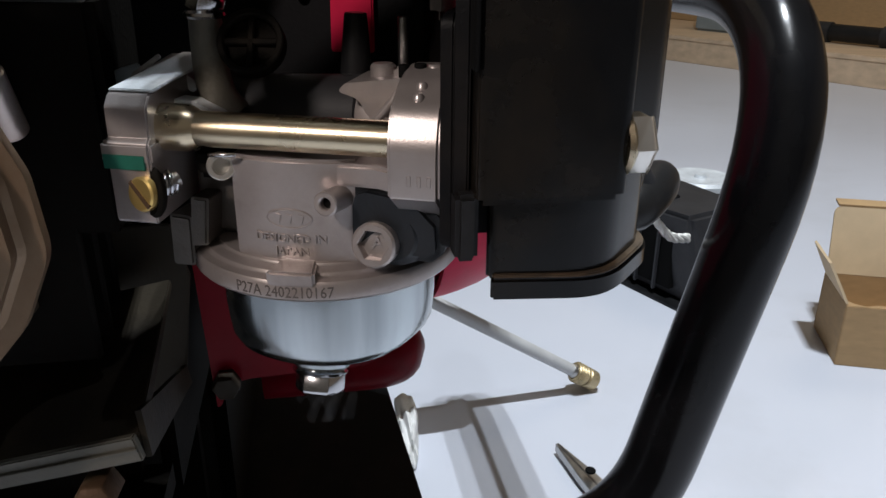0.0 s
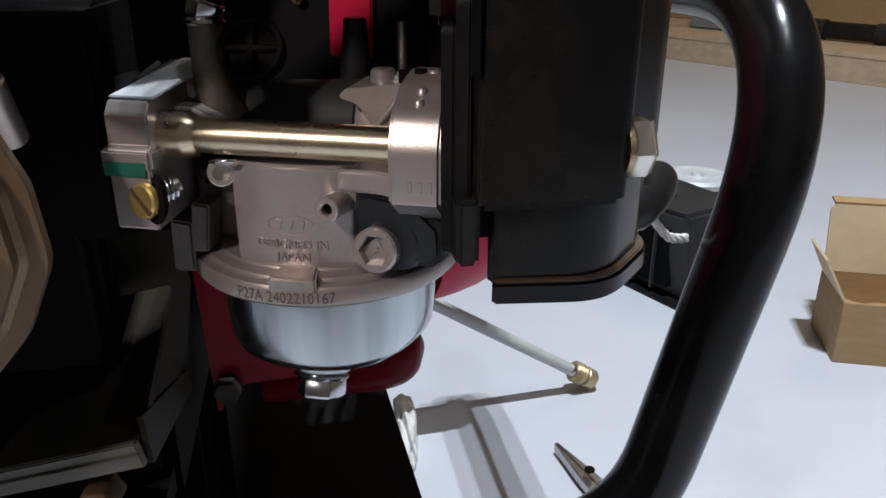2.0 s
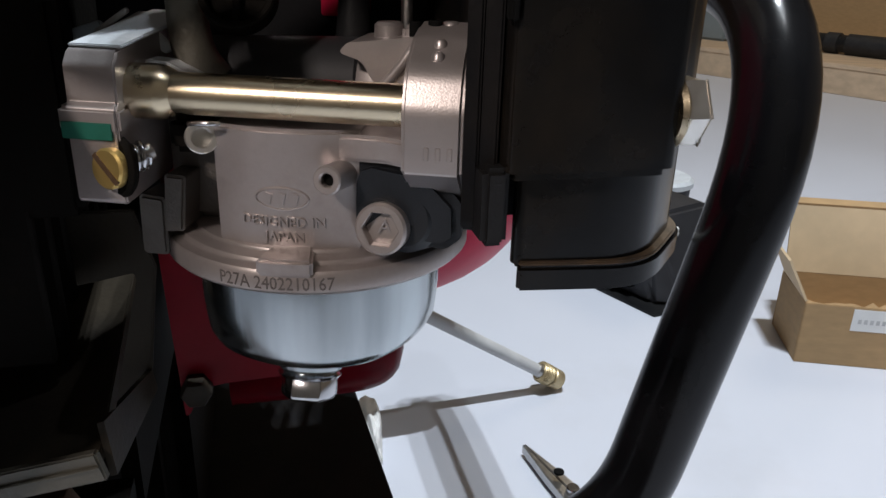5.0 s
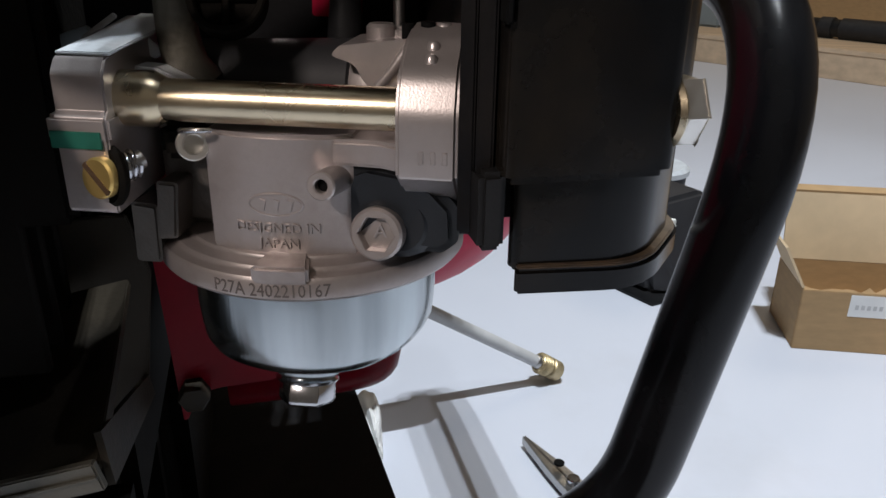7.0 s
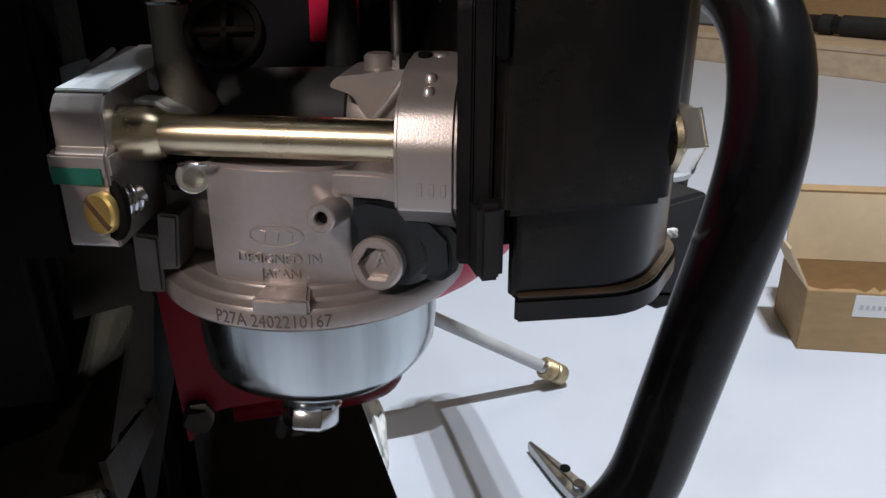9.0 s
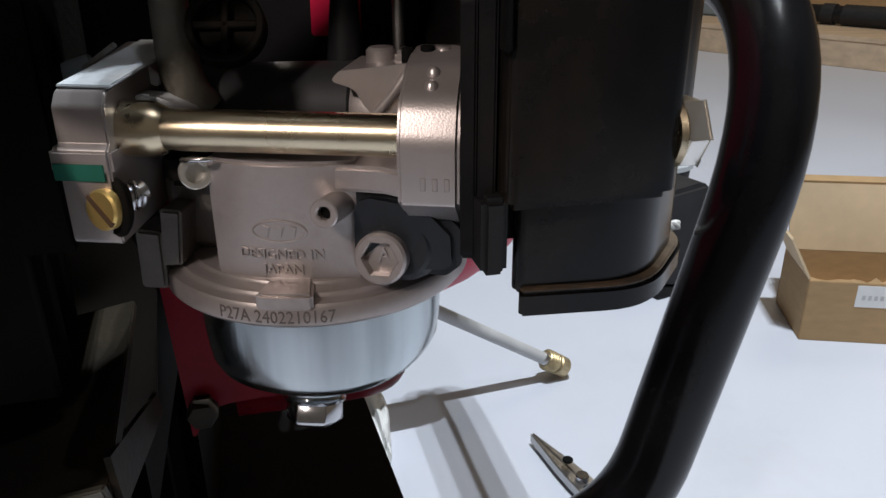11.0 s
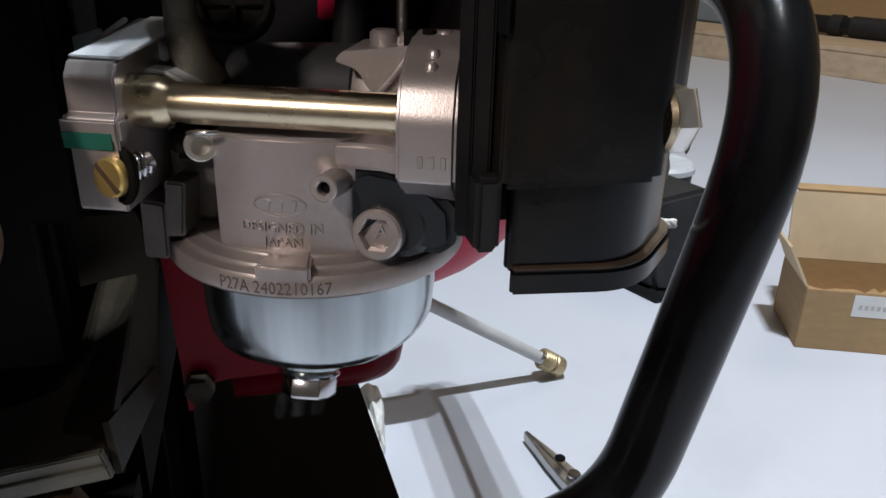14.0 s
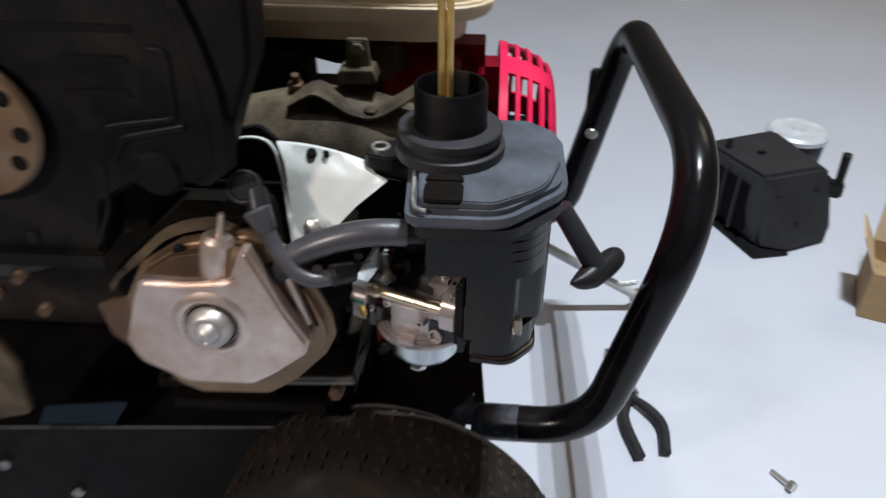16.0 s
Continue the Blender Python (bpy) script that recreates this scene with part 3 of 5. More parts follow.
hub = on("cover_bolt", rod((-0.1095, -0.034, 0.4572), (-0.1095, -0.0440, 0.4572), 0.0138, 0.0125, 40, 0.002), ALLOY, cover, "large round cover bolt")
on("bolt_tip", rod((-0.1095, -0.0435, 0.4572), (-0.1095, -0.0490, 0.4572), 0.0075, 0.0060, 28, 0.0012), ALLOY, hub)
on("bolt_dimple", ring((-0.1095, -0.0488, 0.4572), (-0.1095, -0.0497, 0.4572), 0.0042, 0.0025), ALLOY, hub)
on("cover_foot", box((-0.136, -0.020, 0.396), (-0.124, -0.010, 0.408), 0.002), ALLOY_WORN, cover)
on("cover_rib", pipe([(-0.0668, -0.0225, 0.4890), (-0.0560, -0.0225, 0.4500)], lambda q: 0.0024, 10), ALLOY_BRIGHT, cover)
# a thin dark rod marks the groove
on("cover_groove", pipe([(-0.0625, -0.0215, 0.4900), (-0.0510, -0.0215, 0.4480)], lambda q: 0.0013, 10), NEAR_BLACK, cover, "dark strip for a groove")
on("breather_neck", pipe(smooth_path([(-0.1055, -0.0230, 0.488), (-0.1035, -0.0245, 0.498), (-0.1015, -0.0240, 0.507), (-0.1000, -0.0235, 0.512)], 5), lambda q: 0.0100 - 0.0010 * q - 0.010 * max(0.0, q - 0.8), 24), ALLOY_BRIGHT, cover, "cast breather neck")
on("breather_lobe", pipe(smooth_path([(-0.0940, -0.028, 0.490), (-0.0915, -0.028, 0.499), (-0.0900, -0.026, 0.505)], 5), 0.0042, 16), ALLOY_BROWN, cover)
on("breather_pin", rod((-0.1005, -0.0235, 0.510), (-0.0970, -0.0235, 0.526), 0.0024, 0.0017), ALLOY_BRIGHT, cover)
arc = smooth_path([(-0.1760, -0.012, 0.462), (-0.1670, -0.012, 0.474), (-0.1541, -0.012, 0.4850), (-0.1328, -0.012, 0.5035), (-0.1060, -0.012, 0.5105), (-0.0861, -0.012, 0.5010)], 6)
on("head_strap", strip([[p + Vector((0, 0, 0.0055)) for p in arc], [p + Vector((0, -0.0035, 0.0045)) for p in arc], [p + Vector((0, -0.0035, -0.001)) for p in arc]], 0.0014), OLIVE, cover, "dusty brown curved sheet edge")
on("side_plate", prism(rounded([(-0.190, 0.448), (-0.186, 0.424), (-0.166, 0.404), (-0.150, 0.41), (-0.152, 0.462), (-0.166, 0.461), (-0.170, 0.455), (-0.180, 0.453)], 0.004), -0.012, -0.009, "xz", 0.0006), STAINED, cover, "oily side plate")
on("cover_stud", rod((-0.0560, 0.0180, 0.4520), (-0.0560, 0.0105, 0.4660), 0.0037, 0.0035), ALLOY_BRIGHT, cover)

# assumed insulator, unseen; added to keep lamp light off the baffle
on("intake_insulator", box((-0.0660, 0.0220, 0.4260), (-0.0370, 0.0640, 0.4800), 0.002), NEAR_BLACK, engine, "unseen black block between head and carburetor, stops light")

# lower cooling baffle with its bright edge, tilted with the cylinder
LIP_A, LIP_B = Vector((-0.1450, 0.0255, 0.3525)), Vector((-0.0372, 0.0046, 0.3806))
ld = (LIP_B - LIP_A).normalized()
lv = Vector((0, 0, 1)).cross(ld).normalized()
LIP = Matrix((ld.to_4d(), lv.to_4d(), ld.cross(lv).to_4d(), (0, 0, 0, 1))).transposed()
LIP[3][0] = LIP[3][1] = LIP[3][2] = 0
for k in range(3):
    LIP[k][3] = LIP_B[k]
tilt = lambda bm: (bm.transform(LIP), bm)[1]
baffle = on("cooling_baffle", tilt(prism([(0.0, -0.0018), (0.0, 0.0), (0.045, 0.022), (0.045, 0.020), (0.004, -0.0018)], -0.150, -0.0005, "yz", 0.0003)), DIM, gen, "folded sheet metal cooling baffle")
on("baffle_lip", tilt(box((-0.078, -0.0022, -0.0050), (0.0, 0.0, 0.0020), 0.0004)), LIP_METAL, baffle, "bare pale edge")
on("baffle_lip", tilt(box((-0.078, -0.0030, -0.0016), (0.0, -0.0021, -0.0008), 0.0002)), LIP_METAL, baffle, "bare pale edge")
on("baffle_end", strip([[Vector((-0.0364, 0.0050, 0.3748)), Vector((-0.0348, 0.0560, 0.3640))], [Vector((-0.0380, 0.0075, 0.3865)), Vector((-0.0358, 0.0560, 0.3700))]], 0.0015), DIM, baffle)
on("baffle_wall", prism([(-0.0352, 0.3630), (-0.0315, 0.3900), (-0.0300, 0.4000), (-0.0340, 0.4160), (-0.1100, 0.4160), (-0.1100, 0.3500), (-0.0600, 0.3560)], 0.0560, 0.0580, "xz", 0.0004), DIM, baffle, "dark brown sheet behind the baffle")
on("baffle_bolt", hexbolt((-0.050, 0.014, 0.362), (-0.050, 0.003, 0.364), 0.009), RUST, baffle)

# pale shroud over the cylinder
# rows from the lower edge to the back of the top ledge: left end, right end
SHROUD = [((-0.0672, 0.005, 0.4900), (-0.0450, 0.006, 0.4960)), ((-0.0690, 0.012, 0.5090), (-0.0300, 0.013, 0.5110)), ((-0.0705, 0.018, 0.5280), (-0.0150, 0.019, 0.5225)), ((-0.0715, 0.0205, 0.5345), (-0.0115, 0.022, 0.5262)), ((-0.0735, 0.0235, 0.5380), (-0.0190, 0.025, 0.5288)), ((-0.0768, 0.0278, 0.5435), (-0.0240, 0.0283, 0.5322)), ((-0.0770, 0.0300, 0.5440), (-0.0242, 0.0305, 0.5325))]
rows = []
for k, (a, b) in enumerate(SHROUD):
    a, b = Vector(a), Vector(b)
    row = []
    for i in range(17):
        p = a.lerp(b, i / 16)
        if k in (3, 4):
            p.z += 0.0014 * math.sin(i * 1.1) * (1 if i > 8 else 0.3)
        if k > 4:
            p.z += 0.0028 * math.sin(math.pi * i / 16)
        row.append(p)
    rows.append(row)
shroud = on("cylinder_shroud", strip(rows, 0.0015), WHITE_METAL, gen, "pale painted sheet metal cylinder shroud")
arch = smooth_path([(-0.1150, 0.026, 0.5290), (-0.1040, 0.026, 0.5440), (-0.0915, 0.026, 0.5480), (-0.0800, 0.026, 0.5440), (-0.0745, 0.0235, 0.5290), (-0.0695, 0.012, 0.5065), (-0.0668, 0.004, 0.4870)], 6)
on("shroud_rim", strip([[p + Vector((0, -0.0010, 0)) for p in arch], [p for p in arch], [p + Vector((0.0003, 0.0008, 0.0002)) for p in arch]], 0.0010), WHITE_METAL, shroud)
on("shroud_tunnel", prism(rounded([(-0.140, 0.470), (-0.068, 0.480), (-0.076, 0.530), (-0.092, 0.545), (-0.115, 0.540), (-0.140, 0.520)], 0.006), 0.046, 0.050, "xz"), HOLE, shroud)
on("shroud_bolt", hexbolt((-0.0531, 0.012, 0.4995), (-0.0535, -0.0015, 0.5040), 0.0105), BOLT, shroud, "bright hex bolt")
for u, r in ((-0.0562, 0.0030), (-0.0477, 0.0018)):
    on("shroud_hole", rod((u, 0.0290, 0.5350), (u, 0.0248, 0.5398), r, steps=16), HOLE, shroud)
for k in range(5):
    if k != 1:
        on("shroud_mark", pipe([(-0.0640 + 0.0080 * k, 0.0150, 0.5121), (-0.0640 + 0.0080 * k, 0.0182, 0.5187)], 0.0004, 6), SLEEVE_GREY, shroud)

# spark plug cap, lead, breather hose
cap = on("plug_cap", rod((-0.0930, 0.0120, 0.5220), (-0.0862, -0.0130, 0.5370), 0.0098, 0.0098, 36, 0.0014), BLACK_PLASTIC, gen, "black spark plug cap with its lead")
on("cap_face", rod((-0.0863, -0.0126, 0.5368), (-0.0860, -0.0137, 0.5374), 0.0080, 0.0074, 32, 0.0004), BLACK_PLASTIC, cap)
on("cap_rim", ring((-0.0863, -0.0126, 0.5368), (-0.0859, -0.0139, 0.5375), 0.0090, 0.0079, 32), CASE, cap)
on("cap_collar", rod((-0.0815, -0.0080, 0.5340), (-0.0780, -0.0160, 0.5230), 0.0060, 0.0066, 24, 0.0012), BLACK_PLASTIC, cap)
on("cap_boot", rod((-0.0800, -0.0158, 0.5255), (-0.0735, -0.0205, 0.5125), 0.0082, 0.0058, 24, 0.0016), GREY_RUBBER, cap, "grey rubber boot")
lead_path = [M(-0.0750, -0.020, 0.5150), M(-0.0690, -0.0235, 0.5030), M(-0.0600, -0.027, 0.4925), M(-0.0490, -0.028, 0.4870), M(-0.0370, -0.024, 0.4872)]
lead = part("plug_lead", pipe(smooth_path(lead_path, 8), 0.0048, 18), GREY_RUBBER, gen, "dark grey ignition lead")
part("lead_boot", rod(M(-0.0395, -0.0255, 0.4885), M(-0.0270, -0.018, 0.4870), 0.0066, 0.0060), BLACK_PLASTIC, lead, "black boot")
hose_path = [M(-0.069, -0.018, 0.488), M(-0.0600, -0.0195, 0.4970), M(-0.0477, -0.0195, 0.5045), M(-0.0313, -0.019, 0.5110), M(-0.0154, -0.018, 0.5140), M(0.0034, -0.0160, 0.5135)]
hose = part("breather_hose", pipe(smooth_path(hose_path, 8), 0.0078, 24), GREY_RUBBER, gen, "dark grey rubber breather hose")
part("hose_stub", rod(M(0.002, -0.016, 0.5135), M(0.022, -0.013, 0.5125), 0.0066, 0.0066), BLACK_PLASTIC, hose, "black plastic stub")
part("hose_joint", rod(M(-0.073, -0.017, 0.4835), M(-0.063, -0.0192, 0.4942), 0.0088, 0.0086), RUBBER, hose)

# ---------------------------------------------------------------- carburetor (bore along x)
CX, CY = 0.0015, 0.0245


def sector(r0, r1, a0, a1, z0, z1, bevel=0.0005, steps=18):
    pts = [(CX + r1 * math.cos(radians(a0 + (a1 - a0) * k / steps)), CY + r1 * math.sin(radians(a0 + (a1 - a0) * k / steps))) for k in range(steps + 1)]
    pts += [(CX + r0 * math.cos(radians(a1 + (a0 - a1) * k / steps)), CY + r0 * math.sin(radians(a1 + (a0 - a1) * k / steps))) for k in range(steps + 1)]
    return prism(pts, z0, z1, "xy", bevel, 2)


def disc(profile, steps=72):
    bm = lathe(profile, steps)
    bm.transform(Matrix.Translation((CX, CY, 0)))
    return bm


# the body's front in plan: full height on the left, a shoulder over the plug on the right
def front_y(x):
    return -0.0010 + 15.0 * (x - 0.0015) ** 2


FRONT_SHAPE = [(-0.0112, 0.0200)] + [(-0.0116 + 0.0281 * k / 14, front_y(-0.0116 + 0.0281 * k / 14)) for k in range(15)] + [(0.0165, 0.0200)]
SHOULDER = [(0.0120, 0.0200), (0.0120, 0.0002), (0.0160, 0.0004), (0.0210, 0.0000), (0.0250, -0.0020), (0.0250, 0.0200)]
carb = part("carburetor", join(
    disc([(0, 0.4265), (0.0185, 0.4265), (0.0185, 0.448), (0.0175, 0.4495), (0, 0.4495)], 48),
    prism(FRONT_SHAPE, 0.4245, 0.4490, "xy", 0.0007),
    prism(SHOULDER, 0.4436, 0.4484, "xy", 0.0007),
    disc([(0, 0.4199), (0.0315, 0.4199), (0.0321, 0.4206), (0.0321, 0.4238), (0.0316, 0.4245), (0.0300, 0.4247), (0.0295, 0.4250), (0.0292, 0.4256), (0.0285, 0.4259), (0.0271, 0.4259), (0.0266, 0.4262), (0.0264, 0.4266), (0.0256, 0.4268), (0, 0.4268)], 96),
    sector(0.020, 0.0328, -94.5, -76, 0.4236, 0.4270, 0.0006, 8),
), CAST, gen, "cast zinc carburetor body with raised lettering")
# throat and bell
tb = lathe([(0.0, 0.0115), (0.0090, 0.0115), (0.0098, 0.0128), (0.0102, 0.0160), (0.0112, 0.0205), (0.0120, 0.0245), (0.0, 0.0245)], 40)
tb.transform(Matrix.Translation((0, CY, 0.4525)) @ Matrix.Rotation(radians(90), 4, "Y"))
part("throat", tb, CAST, carb)
flange = part("air_flange", join(
    prism(rounded([(-0.0055, 0.4438), (-0.0055, 0.4545), (-0.0026, 0.4612), (0.0050, 0.4655), (0.0130, 0.4671), (0.021, 0.4664), (0.030, 0.460), (0.050, 0.440), (0.040, 0.4300), (0.014, 0.4305)], [0.0008, 0.008, 0.008, 0.010, 0.008, 0.003, 0.005, 0.005, 0.004, 0.004]), 0.0248, 0.0352, "yz", 0.0009, 3),
), CAST, carb)
part("flange_boss", rod((0.0181, 0.018, 0.4590), (0.0181, 0.018, 0.4663), 0.0030, 0.0028, 32, 0.0006), CAST, carb)
for x, y, z, r in ((0.0240, 0.0125, 0.4668, 0.0011), (0.0278, 0.0115, 0.4673, 0.0013)):
    part("flange_hole", rod((x, y, z - 0.003), (x, y, z + 0.0002), r, steps=18), HOLE, carb)
for x, y, z, r in ((0.0305, 0.0125, 0.4665, 0.0018), (0.0300, 0.0000, 0.4628, 0.0012), (0.0300, 0.0030, 0.4645, 0.0012)):
    part("flange_lug", rod((x, y, z - 0.001), (x, y, z + 0.0008), r, r * 0.85, 24, 0.0004), CAST, carb)
part("saddle", prism(rounded([(0.0100, 0.4612), (0.0118, 0.4630), (0.0168, 0.4636), (0.0252, 0.4646), (0.0252, 0.4545), (0.0178, 0.4550), (0.0160, 0.4570), (0.0146, 0.4598)], [0.0016, 0.0015, 0.001, 0.001, 0.001, 0.001, 0.003, 0.004]), 0.0105, 0.0270, "xz", 0.0009, 3), CAST, carb)
part("saddle_ridge", pipe(smooth_path([(0.0185, 0.0102, 0.4556), (0.0215, 0.0102, 0.4590), (0.0250, 0.0106, 0.4640)], 5), 0.0009, 10), CAST, carb)
part("saddle_lug", box((0.0212, 0.0140, 0.4625), (0.0236, 0.0200, 0.4662), 0.0008, 3), CAST, carb)
# bowl, pressed with one flattened flank
bowl_bm = disc([(0, 0.3955), (0.0175, 0.3959), (0.0224, 0.3968), (0.0243, 0.3982), (0.0253, 0.4005), (0.0257, 0.4045), (0.0260, 0.4085), (0.0260, 0.4210), (0.0258, 0.4225), (0.0, 0.4225)], 96)
for v in bowl_bm.verts:
    if v.co.z < 0.417:
        a = math.atan2(v.co.y - CY, v.co.x - CX)
        w = max(0.0, math.cos(a - radians(-8))) ** 7
        r = math.hypot(v.co.x - CX, v.co.y - CY)
        if r > 0.012:
            v.co.z += 0.0026 * w * (r - 0.012) / 0.014 * (0.417 - v.co.z) / 0.0145
        v.co.z += 0.10 * max(0.0, CY - v.co.y) * (0.417 - v.co.z) / 0.0215
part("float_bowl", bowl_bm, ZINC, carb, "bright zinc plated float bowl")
# the drain bolt sits on the sloping front of the bowl's bottom
DRAIN = Matrix.Translation((0.0001, 0.0175, 0.3900)) @ Matrix.Rotation(radians(-20), 4, "X")
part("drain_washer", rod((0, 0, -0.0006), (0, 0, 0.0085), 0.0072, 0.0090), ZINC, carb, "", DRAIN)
hx = lathe([(0, -0.0072), (0.0052, -0.0072), (0.0062, -0.0065), (0.0064, -0.0058), (0.0064, -0.0018), (0, -0.0018)], 6)
hx.transform(Matrix.Rotation(radians(8), 4, "Z"))
part("drain_bolt", join(finish(hx, 0.0003, 1), rod((0, 0, -0.0020), (0, 0, -0.0004), 0.0073, 0.0070)), CHROME, carb, "bright hex drain bolt", DRAIN)
# stud and its sleeve
part("stud", rod((-0.0190, 0, 0.4543), (0.0249, 0, 0.4543), 0.0037, 0.0037, 36, 0.0003), YELLOW_ZINC, carb, "yellow plated round stud")
sl = lathe([(0, 0), (0.0046, 0), (0.0049, 0.0003), (0.0049, 0.0062), (0.0047, 0.0070), (0.0041, 0.0084), (0.0037, 0.0090), (0.0, 0.0090)], 40)
sl.transform(aim((-0.0255, 0, 0.4543), (-0.0140, 0, 0.4543)))
part("stud_sleeve", sl, YELLOW_ZINC, carb, "yellow plated sleeve")
# boss with a hole, plug bolt, socket screw
fwd = Vector((-0.12, -0.985, 0.10)).normalized()
bc = Vector((0.0122, -0.0035, 0.4415))
part("vent_boss", ring(bc - fwd * 0.006, bc + fwd * 0.0022, 0.0026, 0.0012, 28), CAST, carb)
part("vent_hole", rod(bc - fwd * 0.003, bc + fwd * 0.0005, 0.00135), HOLE, carb)
pb = Vector((0.0205, -0.0020, 0.4320))
f2 = Vector((-0.10, -0.985, 0.12)).normalized()


def socket_head(r, across, top, deep, n=36):
    """A round head with a six-sided socket, its axis along z."""
    bm = bmesh.new()
    rings = []
    for k in range(n):
        a = 2 * math.pi * k / n
        inner = across / 2 / math.cos((a % (math.pi / 3)) - math.pi / 6)
        c, d = math.cos(a), math.sin(a)
        rings.append([bm.verts.new((q * c, q * d, h)) for q, h in ((r, top - 0.012), (r, top - 0.0005), (r - 0.0005, top), (inner + 0.00015, top), (inner, top - 0.00015), (inner, top - deep), (0.0002, top - deep))])
    for k in range(n):
        p, q = rings[k], rings[(k + 1) % n]
        for i in range(6):
            bm.faces.new((p[i], q[i], q[i + 1], p[i + 1]))
    bmesh.ops.recalc_face_normals(bm, faces=bm.faces)
    return bm


plug_bm = socket_head(0.0049, 0.0060, 0.0, 0.0022)
plug_bm.transform(aim(pb, pb + f2 * 0.01))
plug = part("plug_bolt", plug_bm, CAST, carb, "round cast plug bolt with a hexagon socket marked A")
la = lettering("A", 0.0026, 0.0005)
la.transform(Matrix.Translation(pb - f2 * 0.0020 + Vector((0.0003, 0, 0.0002))) @ Matrix.Rotation(radians(8), 4, "Z") @ Matrix.Rotation(radians(90), 4, "X"))
part("plug_letter", la, CAST, plug)
# dark shapes stand in for the shadow beside plug and vent boss
part("plug_boot", prism(rounded([(0.0138, 0.4290), (0.0140, 0.4400), (0.0150, 0.4432), (0.0184, 0.4444), (0.0288, 0.4428), (0.0346, 0.4368), (0.0350, 0.4300), (0.0320, 0.4275)], 0.0022), 0.0005, 0.018, "xz", 0.0022, 4), PLUG_SHADE, carb, "dark blue-grey shape for the shadow beside the plug")
part("plug_collar", rod(pb - f2 * 0.016 + Vector((0.0040, 0, 0.0022)), pb - f2 * 0.0030 + Vector((0.0030, 0, 0.0016)), 0.0086, 0.0068, 40, 0.0016), PLUG_SHADE, carb)
sc = Vector((-0.0132, 0.0010, 0.4462))
f3 = Vector((0.45, -0.86, 0.22)).normalized()
part("socket_screw", join(ring(sc - f3 * 0.004, sc + f3 * 0.001, 0.0030, 0.0017, 28), rod(sc - f3 * 0.004, sc - f3 * 0.0012, 0.0020)), BOLT, carb, "plated socket screw")
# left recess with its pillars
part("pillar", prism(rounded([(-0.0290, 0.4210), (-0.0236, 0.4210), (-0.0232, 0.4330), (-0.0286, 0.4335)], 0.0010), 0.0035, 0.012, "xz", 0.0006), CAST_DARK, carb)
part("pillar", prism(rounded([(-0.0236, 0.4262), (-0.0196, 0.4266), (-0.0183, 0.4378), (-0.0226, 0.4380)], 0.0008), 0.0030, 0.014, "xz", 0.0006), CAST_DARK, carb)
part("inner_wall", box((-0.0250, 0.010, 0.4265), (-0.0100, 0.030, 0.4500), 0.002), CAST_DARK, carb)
part("linkage_block", box((-0.0215, 0.004, 0.4420), (-0.0130, 0.014, 0.4490), 0.0015), NEAR_BLACK, carb)
# intake plate on the engine's side
plate = part("intake_plate", join(
    prism(rounded([(-0.0085, 0.4355), (-0.0085, 0.4525), (-0.0074, 0.4535), (-0.0072, 0.4596), (-0.0050, 0.4620), (0.028, 0.4655), (0.046, 0.455), (0.046, 0.442), (0.036, 0.4360)], [0.001, 0.0006, 0.0004, 0.002, 0.002, 0.006, 0.005, 0.005, 0.004]), -0.0330, -0.0236, "yz", 0.0006),
    box((-0.0345, -0.0088, 0.4480), (-0.0232, 0.010, 0.4528), 0.0008)), CAST, carb, "pale cast intake plate")
part("paint_stripe", box((-0.0338, -0.00905, 0.4472), (-0.0246, -0.0086, 0.4502), 0.0001), GREEN, plate, "green paint stripe")
part("gasket_top", prism([(-0.0046, 0.46215), (-0.0046, 0.46275), (0.0260, 0.46595), (0.0260, 0.46535)], -0.0332, -0.0234, "yz", 0.0002), PALE, plate, "pale worn gasket, its lit top painted in")
part("gasket_flap", prism([(-0.0544, 0.4548), (-0.0530, 0.4600), (-0.0446, 0.4630), (-0.0405, 0.4642), (-0.0392, 0.4612), (-0.0440, 0.4592)], 0.018, 0.0192, "xz", 0.0003), GREYBLUE, plate, "thin bent metal gasket tab")
part("gasket_blade", prism([(-0.0374, 0.4618), (-0.0371, 0.4632), (-0.0302, 0.4676), (-0.0296, 0.4668)], 0.0100, 0.0110, "xz", 0.0002), PALE_EDGE, plate, "thin scuffed metal edge")
part("linkage_arm", prism(rounded([(-0.0262, 0.4590), (-0.0250, 0.4560), (-0.0165, 0.4540), (-0.0150, 0.4556), (-0.0178, 0.4572), (-0.0210, 0.4586)], 0.0010), 0.0060, 0.0110, "xz", 0.0006, 3), PALE, plate, "plated linkage arm")
part("linkage_ear", prism(rounded([(-0.0300, 0.4612), (-0.0250, 0.4588), (-0.0232, 0.4604), (-0.0268, 0.4634)], 0.0008), 0.0140, 0.0180, "xz", 0.0005), PALE, plate, "plated linkage ear")
part("linkage_wire", pipe(smooth_path([(-0.0150, 0.0000, 0.4488), (-0.0135, -0.0020, 0.4494), (-0.0100, -0.0022, 0.4496), (-0.0088, -0.0010, 0.4494)], 6), 0.0005, 10), CHROME, plate, "bright bent wire")
shear = Matrix.Identity(4)
shear[0][1] = -0.11
for o in [plate] + list(plate.children):
    base = WORLD_OF.get(plate.name, Matrix())
    o.data.transform(base.inverted() @ Matrix.Translation((0, -0.0085, 0)) @ shear @ Matrix.Translation((0, 0.0085, 0)) @ base)
# idle screw in brass with its spring
ic = Vector((-0.0255, -0.0108, 0.4427))
f4 = Vector((-0.30, -0.94, 0.12)).normalized()
